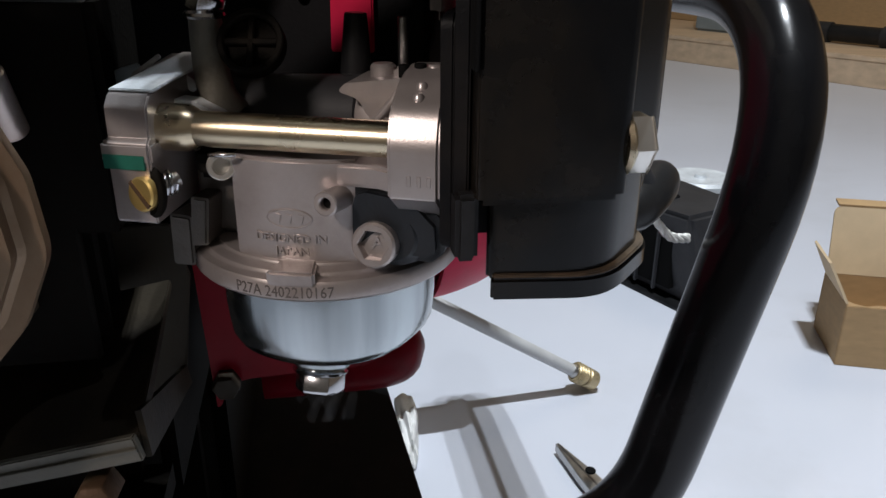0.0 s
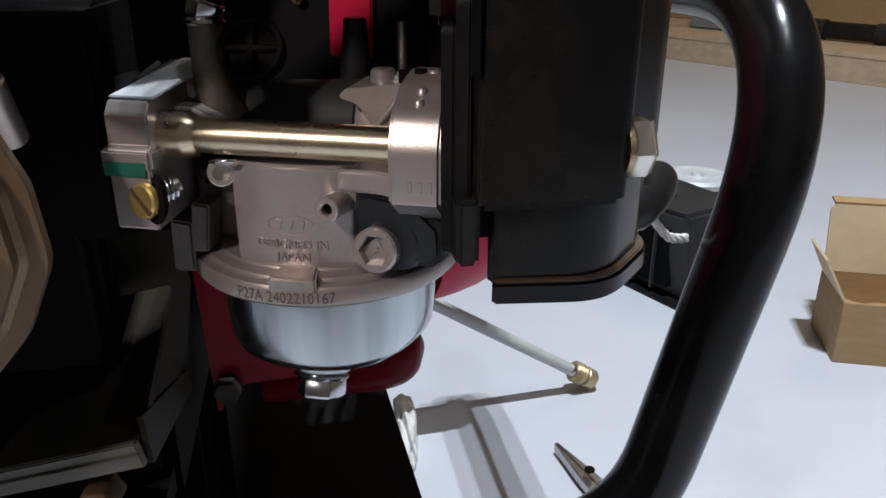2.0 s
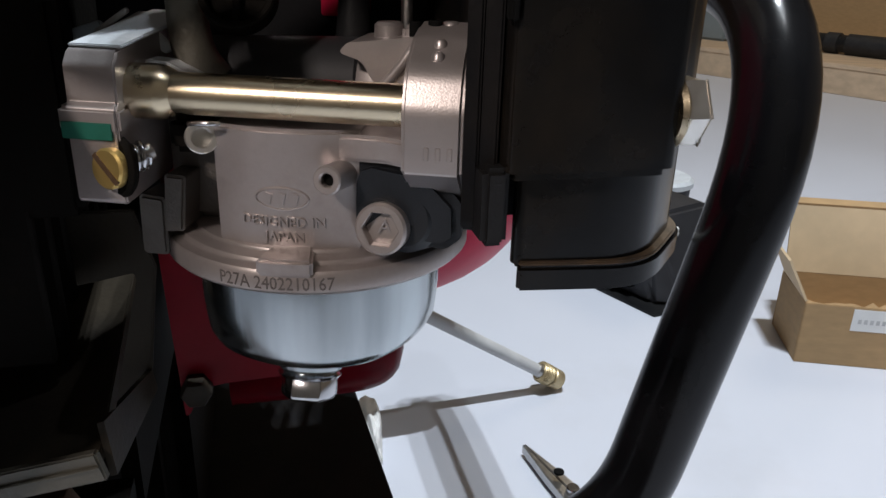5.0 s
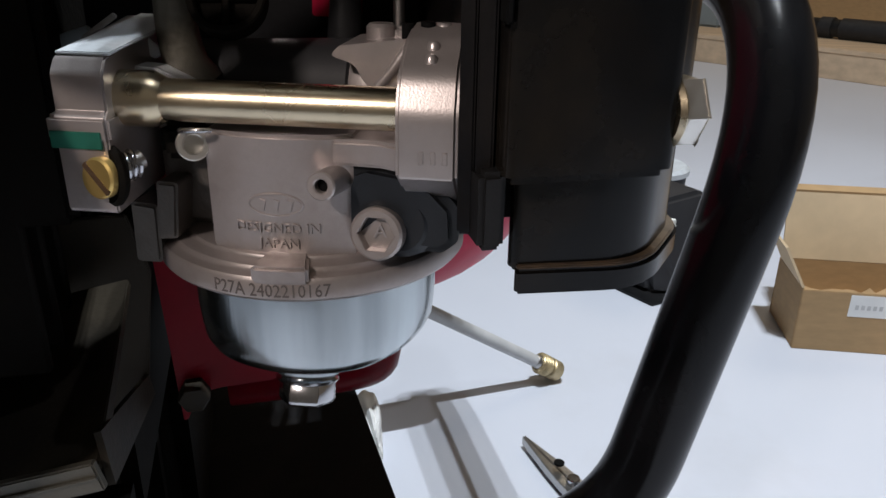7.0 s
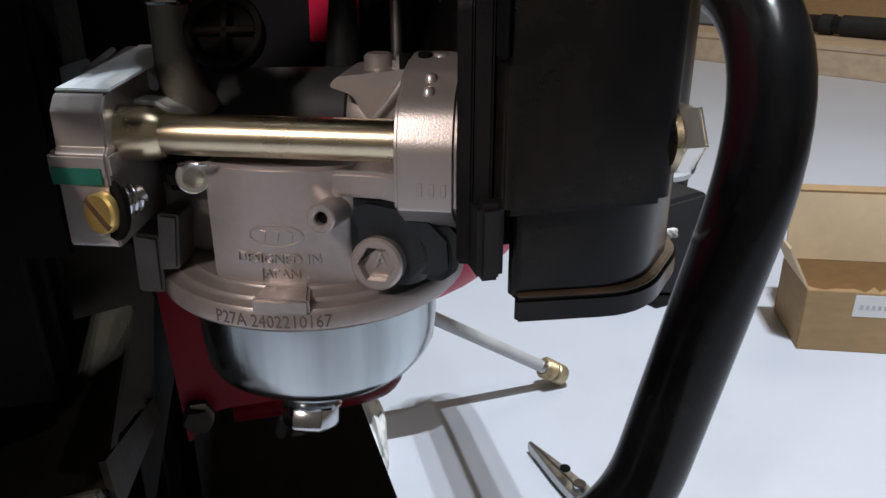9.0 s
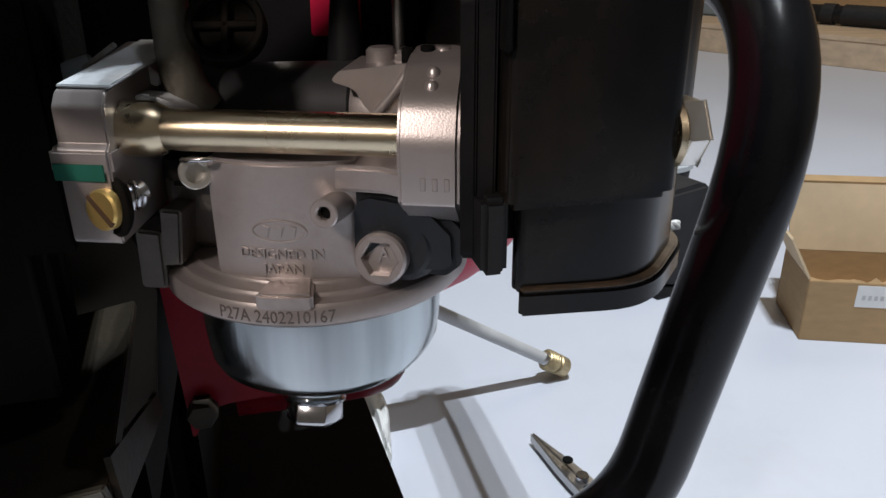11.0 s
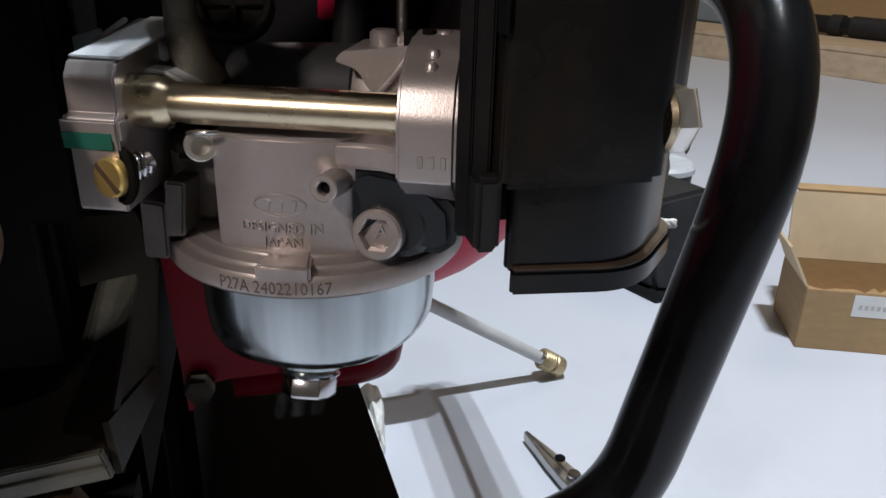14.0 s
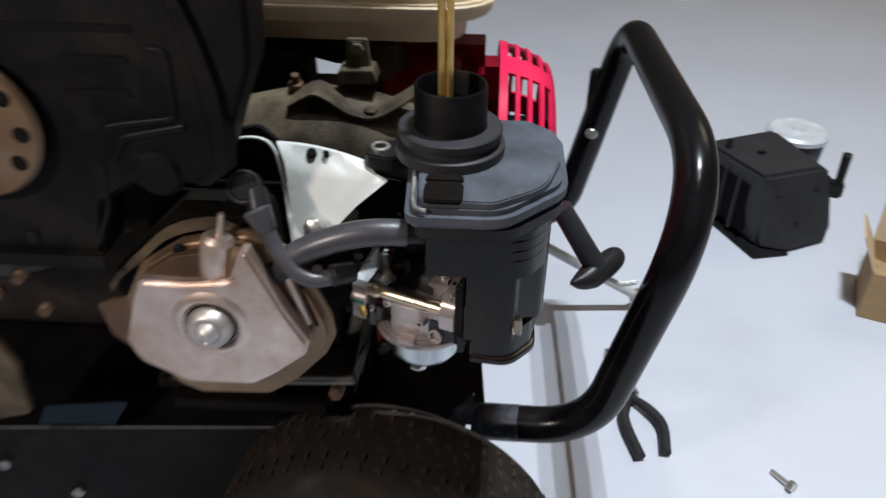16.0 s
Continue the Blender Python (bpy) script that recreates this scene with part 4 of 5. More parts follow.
screw = part("idle_screw", rod(ic - f4 * 0.0022, ic, 0.0036, 0.0036, 36, 0.0004), BRASS, carb, "slotted brass idle screw")
slot = box((-0.0035, -0.0005, -0.0003), (0.0035, 0.0005, 0.00015))
slot.transform(aim(ic, ic + f4) @ Matrix.Rotation(radians(140), 4, "Z"))
part("screw_slot", slot, RUST, screw)
back = Vector((0.62, 0.72, 0.30)).normalized()
turns = [ic - f4 * 0.0022 + back * (0.0056 * k / 60) for k in range(61)]
side_a, side_b = back.cross(Vector((0, 0, 1))).normalized(), Vector((0, 0, 1))
part("screw_spring", pipe([p + (side_a * math.cos(k * 2 * math.pi / 12) + side_b * math.sin(k * 2 * math.pi / 12)) * 0.0024 for k, p in enumerate(turns)], 0.00045, 8), CHROME, screw, "bright coil spring")
part("screw_shank", rod(ic - f4 * 0.002, ic - f4 * 0.002 + back * 0.0072, 0.0016), STEEL, screw)
# dark disc paints the shaded pocket behind the screw
part("screw_seat", rod(ic - f4 * 0.0046, ic - f4 * 0.0030 + Vector((-0.0006, 0, 0)), 0.0054), NEAR_BLACK, plate)
# fuel elbow, linkage knob and post above the throat
elbow_path = [(-0.0202, 0.0140, 0.4758), (-0.0201, 0.0140, 0.4690), (-0.0198, 0.0140, 0.4630), (-0.0188, 0.0143, 0.4580), (-0.0165, 0.0150, 0.4540)]
elbow = part("fuel_elbow", pipe(smooth_path(elbow_path, 6), lambda s: 0.0035 + 0.0009 * s, 22), ELBOW, carb, "dull dusty fuel elbow")
part("elbow_cap", join(rod((-0.0202, 0.0140, 0.4750), (-0.0202, 0.0140, 0.4768), 0.0046), hexbolt((-0.0202, 0.0140, 0.4766), (-0.0190, 0.0140, 0.4800), 0.0066)), CHROME, elbow, "bright cap nut")
knob_at, kf = Vector((-0.0084, 0.0120, 0.4695)), Vector((0.15, -0.86, 0.48)).normalized()
knob = part("throttle_knob", join(ring(knob_at, knob_at + kf * 0.004, 0.0070, 0.0056, 32), rod(knob_at, knob_at + kf * 0.002, 0.0060)), NEAR_BLACK, carb, "black plastic knob with a cross")
for turn in (0, 90):
    bar = box((-0.0057, -0.0007, 0), (0.0057, 0.0007, 0.0026), 0.0003, 1)
    bar.transform(aim(knob_at + kf * 0.001, knob_at + kf) @ Matrix.Rotation(radians(turn), 4, "Z"))
    part("knob_cross", bar, NEAR_BLACK, knob)
part("black_post", rod((0.0080, 0.030, 0.4560), (0.0085, 0.030, 0.4755), 0.0042, 0.0026), BLACK_PLASTIC, carb, "black tapered plastic post")
part("choke_spacer", rod((-0.0225, 0.0245, 0.4530), (0.0125, 0.0245, 0.4530), 0.0085, 0.0096), RUBBER, carb)
part("choke_rod", rod((0.0185, 0.034, 0.458), (0.0185, 0.034, 0.4745), 0.0012), STEEL, carb)
part("governor_plate", box((-0.0750, 0.050, 0.430), (0.0300, 0.053, 0.506), 0.002), BLACK_STEEL, carb, "black governor plate")
# made-up piece in place of the red housing behind the carburetor
part("red_flag", prism(rounded([(-0.0040, 0.4640), (0.0074, 0.4640), (0.0074, 0.4920), (0.0, 0.4920), (-0.0036, 0.484)], 0.001), 0.0478, 0.0494, "xz", 0.0004), RED_PLASTIC, carb, "bright red piece standing in for the housing behind")
part("rear_lug", box((0.0262, 0.026, 0.4745), (0.0345, 0.034, 0.4850), 0.002), CAST_DARK, carb)
for k, (x, y, z) in enumerate(((-0.012, 0.0485, 0.478), (-0.028, 0.0485, 0.481), (0.016, 0.0485, 0.486))):
    part("plate_screw", rod((x, y + 0.002, z), (x, y - 0.001, z), 0.0016), CHROME, carb)
# lettering on the body: a plain oval badge, two raised lines, and the stamped number on the rim


def on_front(bm, x, z):
    """Lays a flat xy mesh on the curved front of the body."""
    for v in bm.verts:
        v.co = (x + v.co.x, front_y(x + v.co.x) - v.co.z, z + v.co.y)
    return bm


def badge():
    n = 40
    pts = [Vector((0.0050 * math.cos(2 * math.pi * k / n), 0.0021 * math.sin(2 * math.pi * k / n), 0)) for k in range(n + 1)]
    ringm = pipe(pts, 0.00026, 6, False)
    bars = []
    for k in range(3):
        bar = box((-0.0006, -0.0010, -0.0002), (0.0006, 0.0010, 0.00025))
        bar.transform(Matrix.Translation((-0.0025 + 0.0025 * k, 0, 0)) @ Matrix.Rotation(radians(-14), 4, "Z"))
        bars.append(bar)
    return join(ringm, *bars)


part("badge", on_front(badge(), 0.0020, 0.4362), CAST, carb, "raised oval badge with plain bars")
part("raised_line", on_front(lettering("DESIGNED IN", 0.0019, 0.0009), 0.0021, 0.4317), CAST, carb)
part("raised_line", on_front(lettering("JAPAN", 0.0019, 0.0009), 0.0024, 0.4287), CAST, carb)
num = lettering("P27A 2402210167", 0.0026, 0.0002)
for v in num.verts:
    v.co.x *= 0.82
part("stamped_number", wrap(num, CX, CY, 0.0321, 0.4221, -89.0), INK, carb, "dark stamped number")
for k in range(3):
    part("flange_mark", box((0.0287 + 0.0020 * k, -0.00565, 0.4464), (0.0296 + 0.0020 * k, -0.0054, 0.4486), 0.0001, 1), CAST, flange)

# ---------------------------------------------------------------- air cleaner housing
spacer = part("gasket", join(
    prism(rounded([(-0.0062, 0.4340), (-0.0062, 0.4790), (0.052, 0.4790), (0.052, 0.4340)], 0.003), 0.0354, 0.0380, "yz", 0.0004),
    prism(rounded([(-0.0075, 0.4330), (-0.0075, 0.4840), (0.055, 0.4840), (0.055, 0.4330)], 0.003), 0.0383, 0.0412, "yz", 0.0004)), PANEL, gen, "black gasket and plastic spacer")
LOWER = [(0.0400, -0.0190), (0.0640, -0.0215), (0.0795, -0.0045), (0.0800, 0.055), (0.0670, 0.055)]
UPPER = [(0.0140, -0.0285), (0.0700, -0.0285), (0.0830, -0.010), (0.0840, 0.062), (0.0140, 0.062)]
air = on("air_cleaner_body", prism(rounded([(0.0365, -0.0262), (0.0660, -0.0262), (0.0670, -0.0120), (0.0850, 0.001), (0.0860, 0.056), (0.0365, 0.056)], [0.002, 0.003, 0.006, 0.012, 0.01, 0.002]), 0.4450, 0.4960, "xy", 0.0040, 5), SCUFFED_PLASTIC, gen, "scuffed black plastic air cleaner housing")
on("lower_shell", prism(rounded(LOWER, [0.002, 0.016, 0.014, 0.01, 0.002]), 0.4270, 0.4480, "xy", 0.0008), SCUFFED_PLASTIC, air)
on("lower_lip", prism(rounded([(0.0408, -0.0208), (0.0650, -0.0235), (0.0815, -0.0055), (0.0825, 0.056), (0.0690, 0.056)], [0.001, 0.016, 0.014, 0.01, 0.002]), 0.4232, 0.4280, "xy", 0.0010), SCUFFED_PLASTIC, air)
on("upper_shell", prism(rounded(UPPER, [0.003, 0.018, 0.016, 0.012, 0.004]), 0.4930, 0.5255, "xy", 0.0012), SCUFFED_PLASTIC, air)
on("lower_flank", hull([(u, v, 0.4500) for u, v in ((0.060, -0.010), (0.0668, -0.0115), (0.0760, -0.0050), (0.0838, 0.0030), (0.0855, 0.055), (0.060, 0.055))] + [(u, v, 0.4300) for u, v in ((0.060, -0.008), (0.0700, -0.0130), (0.0760, -0.0070), (0.0790, 0.0), (0.0798, 0.054), (0.060, 0.054))], 0.0010), SCUFFED_PLASTIC, air)
on("tab_web", box((0.0366, -0.010, 0.4335), (0.0480, 0.045, 0.4472), 0.001), BLACK_PLASTIC, air)
on("carb_tab", box((0.0330, -0.0245, 0.4335), (0.0375, -0.010, 0.4470), 0.001), BLACK_PLASTIC, air)
on("housing_seam", box((0.0352, -0.0272, 0.4700), (0.0364, -0.0240, 0.5150), 0.0003), HOLE, air)
for k in range(3):
    z = 0.5055 + 0.0065 * k
    on("housing_ridge", pipe(smooth_path([(0.0600, -0.0280, z - 0.001), (0.0660, -0.0280, z), (0.0735, -0.0225, z), (0.0800, -0.0130, z), (0.0832, -0.004, z), (0.0838, 0.030, z)], 4), 0.0006, 8), SCUFFED_PLASTIC, air)
on("cover_bolt", hexbolt((0.0664, -0.0215, 0.4553), (0.0705, -0.0215, 0.4553), 0.0106), BOLT, air, "plated hex bolt")
on("bolt_washer", rod((0.0650, -0.0215, 0.4553), (0.0665, -0.0215, 0.4553), 0.0064), YELLOW_ZINC, air, "yellow plated washer")
LID = [(0.0050, -0.0460), (0.0560, -0.0460), (0.0900, -0.0120), (0.0905, 0.050), (0.060, 0.066), (-0.004, 0.062), (0.0030, 0.000)]
lid = on("lid", prism(rounded(LID, [0.007, 0.026, 0.024, 0.018, 0.01, 0.01, 0.01]), 0.5350, 0.5462, "xy", 0.0032, 4), DUSTY_PLASTIC, air, "dusty black plastic lid with an open round inlet")
on("lid_collar", prism(rounded([(0.0100, -0.0395), (0.0585, -0.0405), (0.0885, -0.010), (0.0890, 0.052), (0.058, 0.064), (0.0, 0.060)], [0.006, 0.022, 0.020, 0.018, 0.01, 0.01]), 0.5250, 0.5340, "xy", 0.0012), BLACK_PLASTIC, lid)
on("lid_plateau", prism(rounded([(0.0090, 0.000), (0.0120, -0.0410), (0.0500, -0.0420), (0.0770, -0.0235), (0.0862, 0.0080), (0.0862, 0.042), (0.070, 0.056), (0.002, 0.056)], [0.006, 0.005, 0.014, 0.034, 0.020, 0.012, 0.01, 0.01]), 0.5455, 0.5505, "xy", 0.0008), DUSTY_PLASTIC, lid, "dusty raised top")
on("latch_pad", prism(rounded([(0.0140, -0.0426), (0.0342, -0.0426), (0.0342, -0.0235), (0.0140, -0.0235)], 0.004), 0.5485, 0.5513, "xy", 0.0006), NEAR_BLACK, lid, "dark square latch")
on("latch_hood", prism(rounded([(0.0135, -0.0238), (0.0347, -0.0238), (0.0330, -0.0150), (0.0150, -0.0150)], 0.003), 0.5490, 0.5520, "xy", 0.0010), NEAR_BLACK, lid)
on("lid_bead", pipe(smooth_path([(0.0070, 0.002, 0.5470), (0.0078, -0.020, 0.5468), (0.0088, -0.036, 0.5466), (0.0110, -0.0430, 0.5464), (0.0160, -0.0450, 0.5462)], 5), 0.0011, 10), PALE_EDGE, lid, "pale edge line")
on("lip_top", prism(rounded([(0.0412, -0.0203), (0.0648, -0.0230), (0.0810, -0.0053), (0.0820, 0.056), (0.0694, 0.056)], [0.001, 0.016, 0.014, 0.01, 0.002]), 0.4277, 0.4285, "xy", 0.0003), WORN, air, "worn brown lip")
NU, NV = 0.0250, 0.0145
fl = lathe([(0.0185, 0.5500), (0.0305, 0.5500), (0.0305, 0.5560), (0.0297, 0.5568), (0.0270, 0.5572), (0.0270, 0.5605), (0.0283, 0.5605), (0.0288, 0.5612), (0.0288, 0.5652), (0.0280, 0.5660), (0.0200, 0.5662), (0.0185, 0.5662), (0.0185, 0.5500)], 64)
fl.transform(Matrix.Translation((NU, NV, 0)))
on("inlet_flange", fl, CASE, lid)
nk = lathe([(0.0180, 0.5510), (0.0180, 0.5885), (0.0184, 0.5895), (0.0192, 0.5895), (0.0197, 0.5885), (0.0200, 0.5670), (0.0204, 0.5660)], 56)
nk.transform(Matrix.Translation((NU, NV, 0)))
on("inlet_neck", nk, PANEL, lid)
nf = rod((NU, NV, 0.5508), (NU, NV, 0.5530), 0.0184)
on("inlet_floor", nf, HOLE, lid)
ear = on("mounting_ear", prism(rounded([(-0.0260, 0.0260), (-0.0240, 0.0430), (0.004, 0.050), (0.006, 0.030), (-0.010, 0.022)], 0.006), 0.5300, 0.5395, "xy", 0.001), BLACK_PLASTIC, lid)
on("ear_insert", ring((-0.0170, 0.0350, 0.5375), (-0.0170, 0.0350, 0.5412), 0.0060, 0.0036, 28), BOLT, lid, "plated threaded insert")
on("insert_hole", rod((-0.0170, 0.0350, 0.5370), (-0.0170, 0.0350, 0.5402), 0.0037, steps=20), HOLE, lid)
# dipstick-like pair of brass rods standing in the inlet
stick = tagged(thing("brass_rod", M(NU - 0.004, NV - 0.003, 0.553), "pair of thin brass rods standing in the air inlet", "rod"))
part("rod", rod(M(NU - 0.0045, NV - 0.002, 0.553), M(NU - 0.007, NV - 0.006, 0.79), 0.0021, steps=16), BRASS, stick)
part("rod", rod(M(NU - 0.0005, NV - 0.003, 0.553), M(NU - 0.0015, NV - 0.006, 0.79), 0.0019, steps=16), BRASS, stick)

# pull handle and cord of the recoil starter
ha, hb = M(0.1110, 0.128, 0.4370), M(0.1360, 0.1245, 0.3975)
handle = part("pull_handle", pipe(smooth_path([ha - (hb - ha) * 0.25, ha, ha.lerp(hb, 0.5), hb], 6), lambda s: 0.0078 + 0.0012 * s, 20), CASE, gen, "black plastic starter pull handle")
ax = (hb - ha).normalized()
tl, tr = M(0.1166, 0.1050, 0.3930), M(0.1580, 0.1460, 0.3985)
part("handle_grip", pipe(smooth_path([tl, tl.lerp(hb, 0.4) + ax * 0.004, hb + ax * 0.006, tr.lerp(hb, 0.4) + ax * 0.004, tr], 6), lambda s: 0.0105 * min(1.0, 0.06 + s / 0.4) ** 0.7 * max(0.05, 1 - s**7) ** 0.5, 20), BLACK_PLASTIC, handle)
cord_path = smooth_path([hb + ax * 0.010, M(0.1500, 0.131, 0.3800), M(0.1630, 0.141, 0.3680), M(0.1785, 0.1535, 0.3615)], 10)
strands = []
for s in range(3):
    strands.append(pipe([p + Vector((0, math.cos(k * 0.55 + s * 2.094), math.sin(k * 0.55 + s * 2.094))) * 0.0011 for k, p in enumerate(cord_path)], 0.0013, 8))
part("pull_cord", join(*strands), ROPE, handle, "white twisted cord end")

# tan tank, brackets and black panel beyond the engine
tank = on("fuel_tank", prism(rounded([(-0.40, 0.116), (0.047, 0.116), (0.047, 0.50), (-0.40, 0.50)], 0.05), 0.5690, 0.74, "xy", 0.018, 5), TAN, gen, "tan painted fuel tank")
on("tank_rim", prism(rounded([(-0.41, 0.111), (0.052, 0.111), (0.052, 0.505), (-0.41, 0.505)], 0.052), 0.5945, 0.6000, "xy", 0.002, 3), TAN, tank)
muf = on("exhaust_shield", pipe(smooth_path([(-0.15, 0.105, 0.496), (-0.10, 0.100, 0.508), (-0.06, 0.100, 0.512), (-0.02, 0.105, 0.505), (0.0, 0.135, 0.49)], 6), lambda s: 0.030 + 0.006 * math.sin(3 * s), 28), OLIVE, gen, "dusty brown cast manifold")
strap_path = [(-0.0820, 0.086, 0.5430), (-0.0730, 0.085, 0.5490), (-0.0638, 0.085, 0.5525), (-0.0540, 0.085, 0.5480), (-0.0428, 0.085, 0.5405), (-0.0283, 0.085, 0.5375), (-0.0150, 0.086, 0.5430), (0.0060, 0.090, 0.5560)]
sp = bmesh.new()
last = None
for p in smooth_path(strap_path, 6):
    row = [sp.verts.new(p + Vector((0, dv, dz))) for dv, dz in ((-0.010, 0), (0.010, 0.0015), (0.010, 0.0031), (-0.010, 0.0016))]
    if last:
        for k in range(4):
            sp.faces.new((last[k], last[(k + 1) % 4], row[(k + 1) % 4], row[k]))
    last = row
bmesh.ops.recalc_face_normals(sp, faces=sp.faces)
on("manifold_strap", sp, OLIVE, muf, "bent metal strap")
on("tank_bracket", join(
    prism(rounded([(-0.0475, 0.5600), (-0.0305, 0.5600), (-0.0325, 0.5812), (-0.0460, 0.5808)], 0.002), 0.100, 0.106, "xz", 0.001),
    prism(rounded([(-0.0535, 0.5540), (-0.0255, 0.5550), (-0.0285, 0.5640), (-0.0505, 0.5630)], 0.002), 0.092, 0.112, "xz", 0.001)), OLIVE, muf, "dusty metal tank bracket")
on("bracket_bolt", hexbolt((-0.0385, 0.1000, 0.5755), (-0.0385, 0.0965, 0.5755), 0.0075), OLIVE, muf)
on("strap_bolt", hexbolt((-0.0290, 0.084, 0.5385), (-0.0290, 0.082, 0.5430), 0.0080), OLIVE, muf, "dusty bolt through the strap")
# black filler added where the gap under the tank is dark
on("port_block", box((-0.150, 0.112, 0.500), (-0.0760, 0.150, 0.5680), 0.004, 3), NEAR_BLACK, muf, "black filler in the dark gap under the tank")
# made-up dark sheet in place of the tank's shaded underside
on("tank_tray", prism([(-0.120, 0.5685), (-0.120, 0.5530), (-0.0817, 0.5500), (-0.0630, 0.5455), (-0.0500, 0.5450), (-0.0500, 0.5685)], 0.1505, 0.1535, "xz", 0.0006), DIM, muf, "dark sheet for the tank's shaded underside")
on("manifold_nut", hexbolt((-0.0800, 0.100, 0.535), (-0.0795, 0.096, 0.5530), 0.0095), RUST, muf, "rusty nut beside the strap")
on("manifold_stud", rod((-0.0795, 0.0965, 0.5520), (-0.0793, 0.0945, 0.5590), 0.0026), RUST, muf)
on("red_top_cover", box((-0.060, 0.150, 0.500), (0.059, 0.205, 0.557), 0.016, 4), RED, gen, "dark red painted top cover")
on("muffler", box((-0.30, 0.185, 0.480), (-0.138, 0.34, 0.548), 0.028, 6), OLIVE, gen, "dusty brown muffler")
on("muffler_outlet", box((-0.052, 0.135, 0.495), (-0.012, 0.20, 0.562), 0.008, 3), OLIVE, gen)
panel = on("control_side_panel", prism(rounded([(-0.42, 0.484), (-0.172, 0.488), (-0.162, 0.528), (-0.144, 0.540), (-0.0965, 0.5425), (-0.0838, 0.576), (-0.0700, 0.610), (-0.062, 0.76), (-0.42, 0.76)], [0.004, 0.008, 0.006, 0.008, 0.010, 0.02, 0.02, 0.004, 0.004]), -0.022, 0.010, "xz", 0.004, 3), PANEL, gen, "moulded black plastic side panel")
# added backing: keeps the gap behind the panel dark, hides the floor
on("inner_panel", box((-0.42, 0.0520, 0.470), (-0.118, 0.0560, 0.640), 0.001), NEAR_BLACK, panel, "dark backing sheet added behind the panel")
for u0, u1, z in ((-0.2000, -0.1253, 0.6240), (-0.1630, -0.1300, 0.6085), (-0.1670, -0.1324, 0.5910)):
    on("panel_slot", box((u0, -0.0228, z), (u1, -0.0215, z + 0.0042), 0.0005), HOLE, panel)
on("panel_rib", pipe(bent([(-0.1490, -0.0215, 0.5745), (-0.1400, -0.0215, 0.5765), (-0.1125, -0.0215, 0.5805), (-0.1107, -0.0215, 0.6160), (-0.1190, -0.0215, 0.6165)], [0.004, 0.006, 0.004], 6), 0.0022, 10), PANEL, panel)
on("panel_rib", pipe(bent([(-0.1500, -0.0215, 0.5560), (-0.1420, -0.0215, 0.5690), (-0.1080, -0.0215, 0.5765)], [0.010], 8), 0.0026, 10), PANEL, panel)
on("panel_rib", pipe([(-0.1560, -0.0215, 0.5540), (-0.1600, -0.0215, 0.5250), (-0.1715, -0.0215, 0.5020)], 0.0016, 8), PANEL, panel)
on("panel_foot", box((-0.2350, -0.0260, 0.4850), (-0.1680, -0.0215, 0.4965), 0.0015), PANEL, panel, "folded lower edge")
on("panel_flank", strip([[Vector((u + du, -0.0225 + dv, z)) for u, z in ((-0.0985, 0.700), (-0.0956, 0.641), (-0.0903, 0.625), (-0.0848, 0.600), (-0.0835, 0.576), (-0.0859, 0.5533), (-0.0963, 0.5443))] for du, dv in ((-0.013, 0.0), (-0.009, -0.0035), (-0.003, -0.0035), (0.0, 0.004))], 0.0012), PANEL, panel, "scuffed rolled flank")
on("panel_boss", rod((-0.128, -0.020, 0.548), (-0.128, -0.0245, 0.548), 0.014, 0.012, 32, 0.001), PANEL, panel)
for u, z in ((-0.208, 0.505), (-0.196, 0.492), (-0.125, 0.500)):
    on("panel_screw", rod((u, -0.021, z), (u, -0.0245, z), 0.0035), BLACK_STEEL, panel)
dk = lathe([(0.0, 0.0), (0.030, 0.0), (0.040, 0.003), (0.042, 0.007), (0.040, 0.010), (0.026, 0.010), (0.020, 0.013), (0.0, 0.013)], 44)
dk.transform(aim((-0.222, -0.022, 0.576), (-0.222, -0.040, 0.576)))
pulley = on("end_disc", dk, ALLOY_BROWN, gen, "cast alloy disc with three holes")
for a in (-35, -5, 30):
    c = Vector((-0.222 + 0.033 * math.cos(radians(a)), -0.0318, 0.576 + 0.033 * math.sin(radians(a))))
    on("disc_hole", rod(c, c + Vector((0, -0.0008, 0)), 0.0045, steps=18), HOLE, pulley)
# rusty fixings low on the far side
on("lower_bracket", prism(rounded([(-0.360, 0.29), (-0.290, 0.31), (-0.285, 0.36), (-0.300, 0.40), (-0.360, 0.40)], 0.006), 0.02, 0.026, "xz", 0.001), OLIVE, gen, "dusty steel bracket")
for u, z in ((-0.250, 0.450), (-0.240, 0.424), (-0.268, 0.436)):
    on("rusty_bolt", hexbolt((u, 0.012, z), (u, 0.006, z), 0.008), STAINED, gen, "rusty hex bolt")
on("cable", pipe(smooth_path([(-0.40, 0.03, 0.47), (-0.30, 0.02, 0.455), (-0.24, 0.03, 0.46), (-0.2, 0.06, 0.47)], 6), 0.014, 16), RUBBER, gen, "thick black cable")
on("alternator", rod((-0.64, 0.24, 0.37), (-0.192, 0.24, 0.37), 0.12, 0.12, 40, 0.006), OLIVE_DARK, gen, "grimy brown-black alternator housing")

# ---------------------------------------------------------------- things on the floor


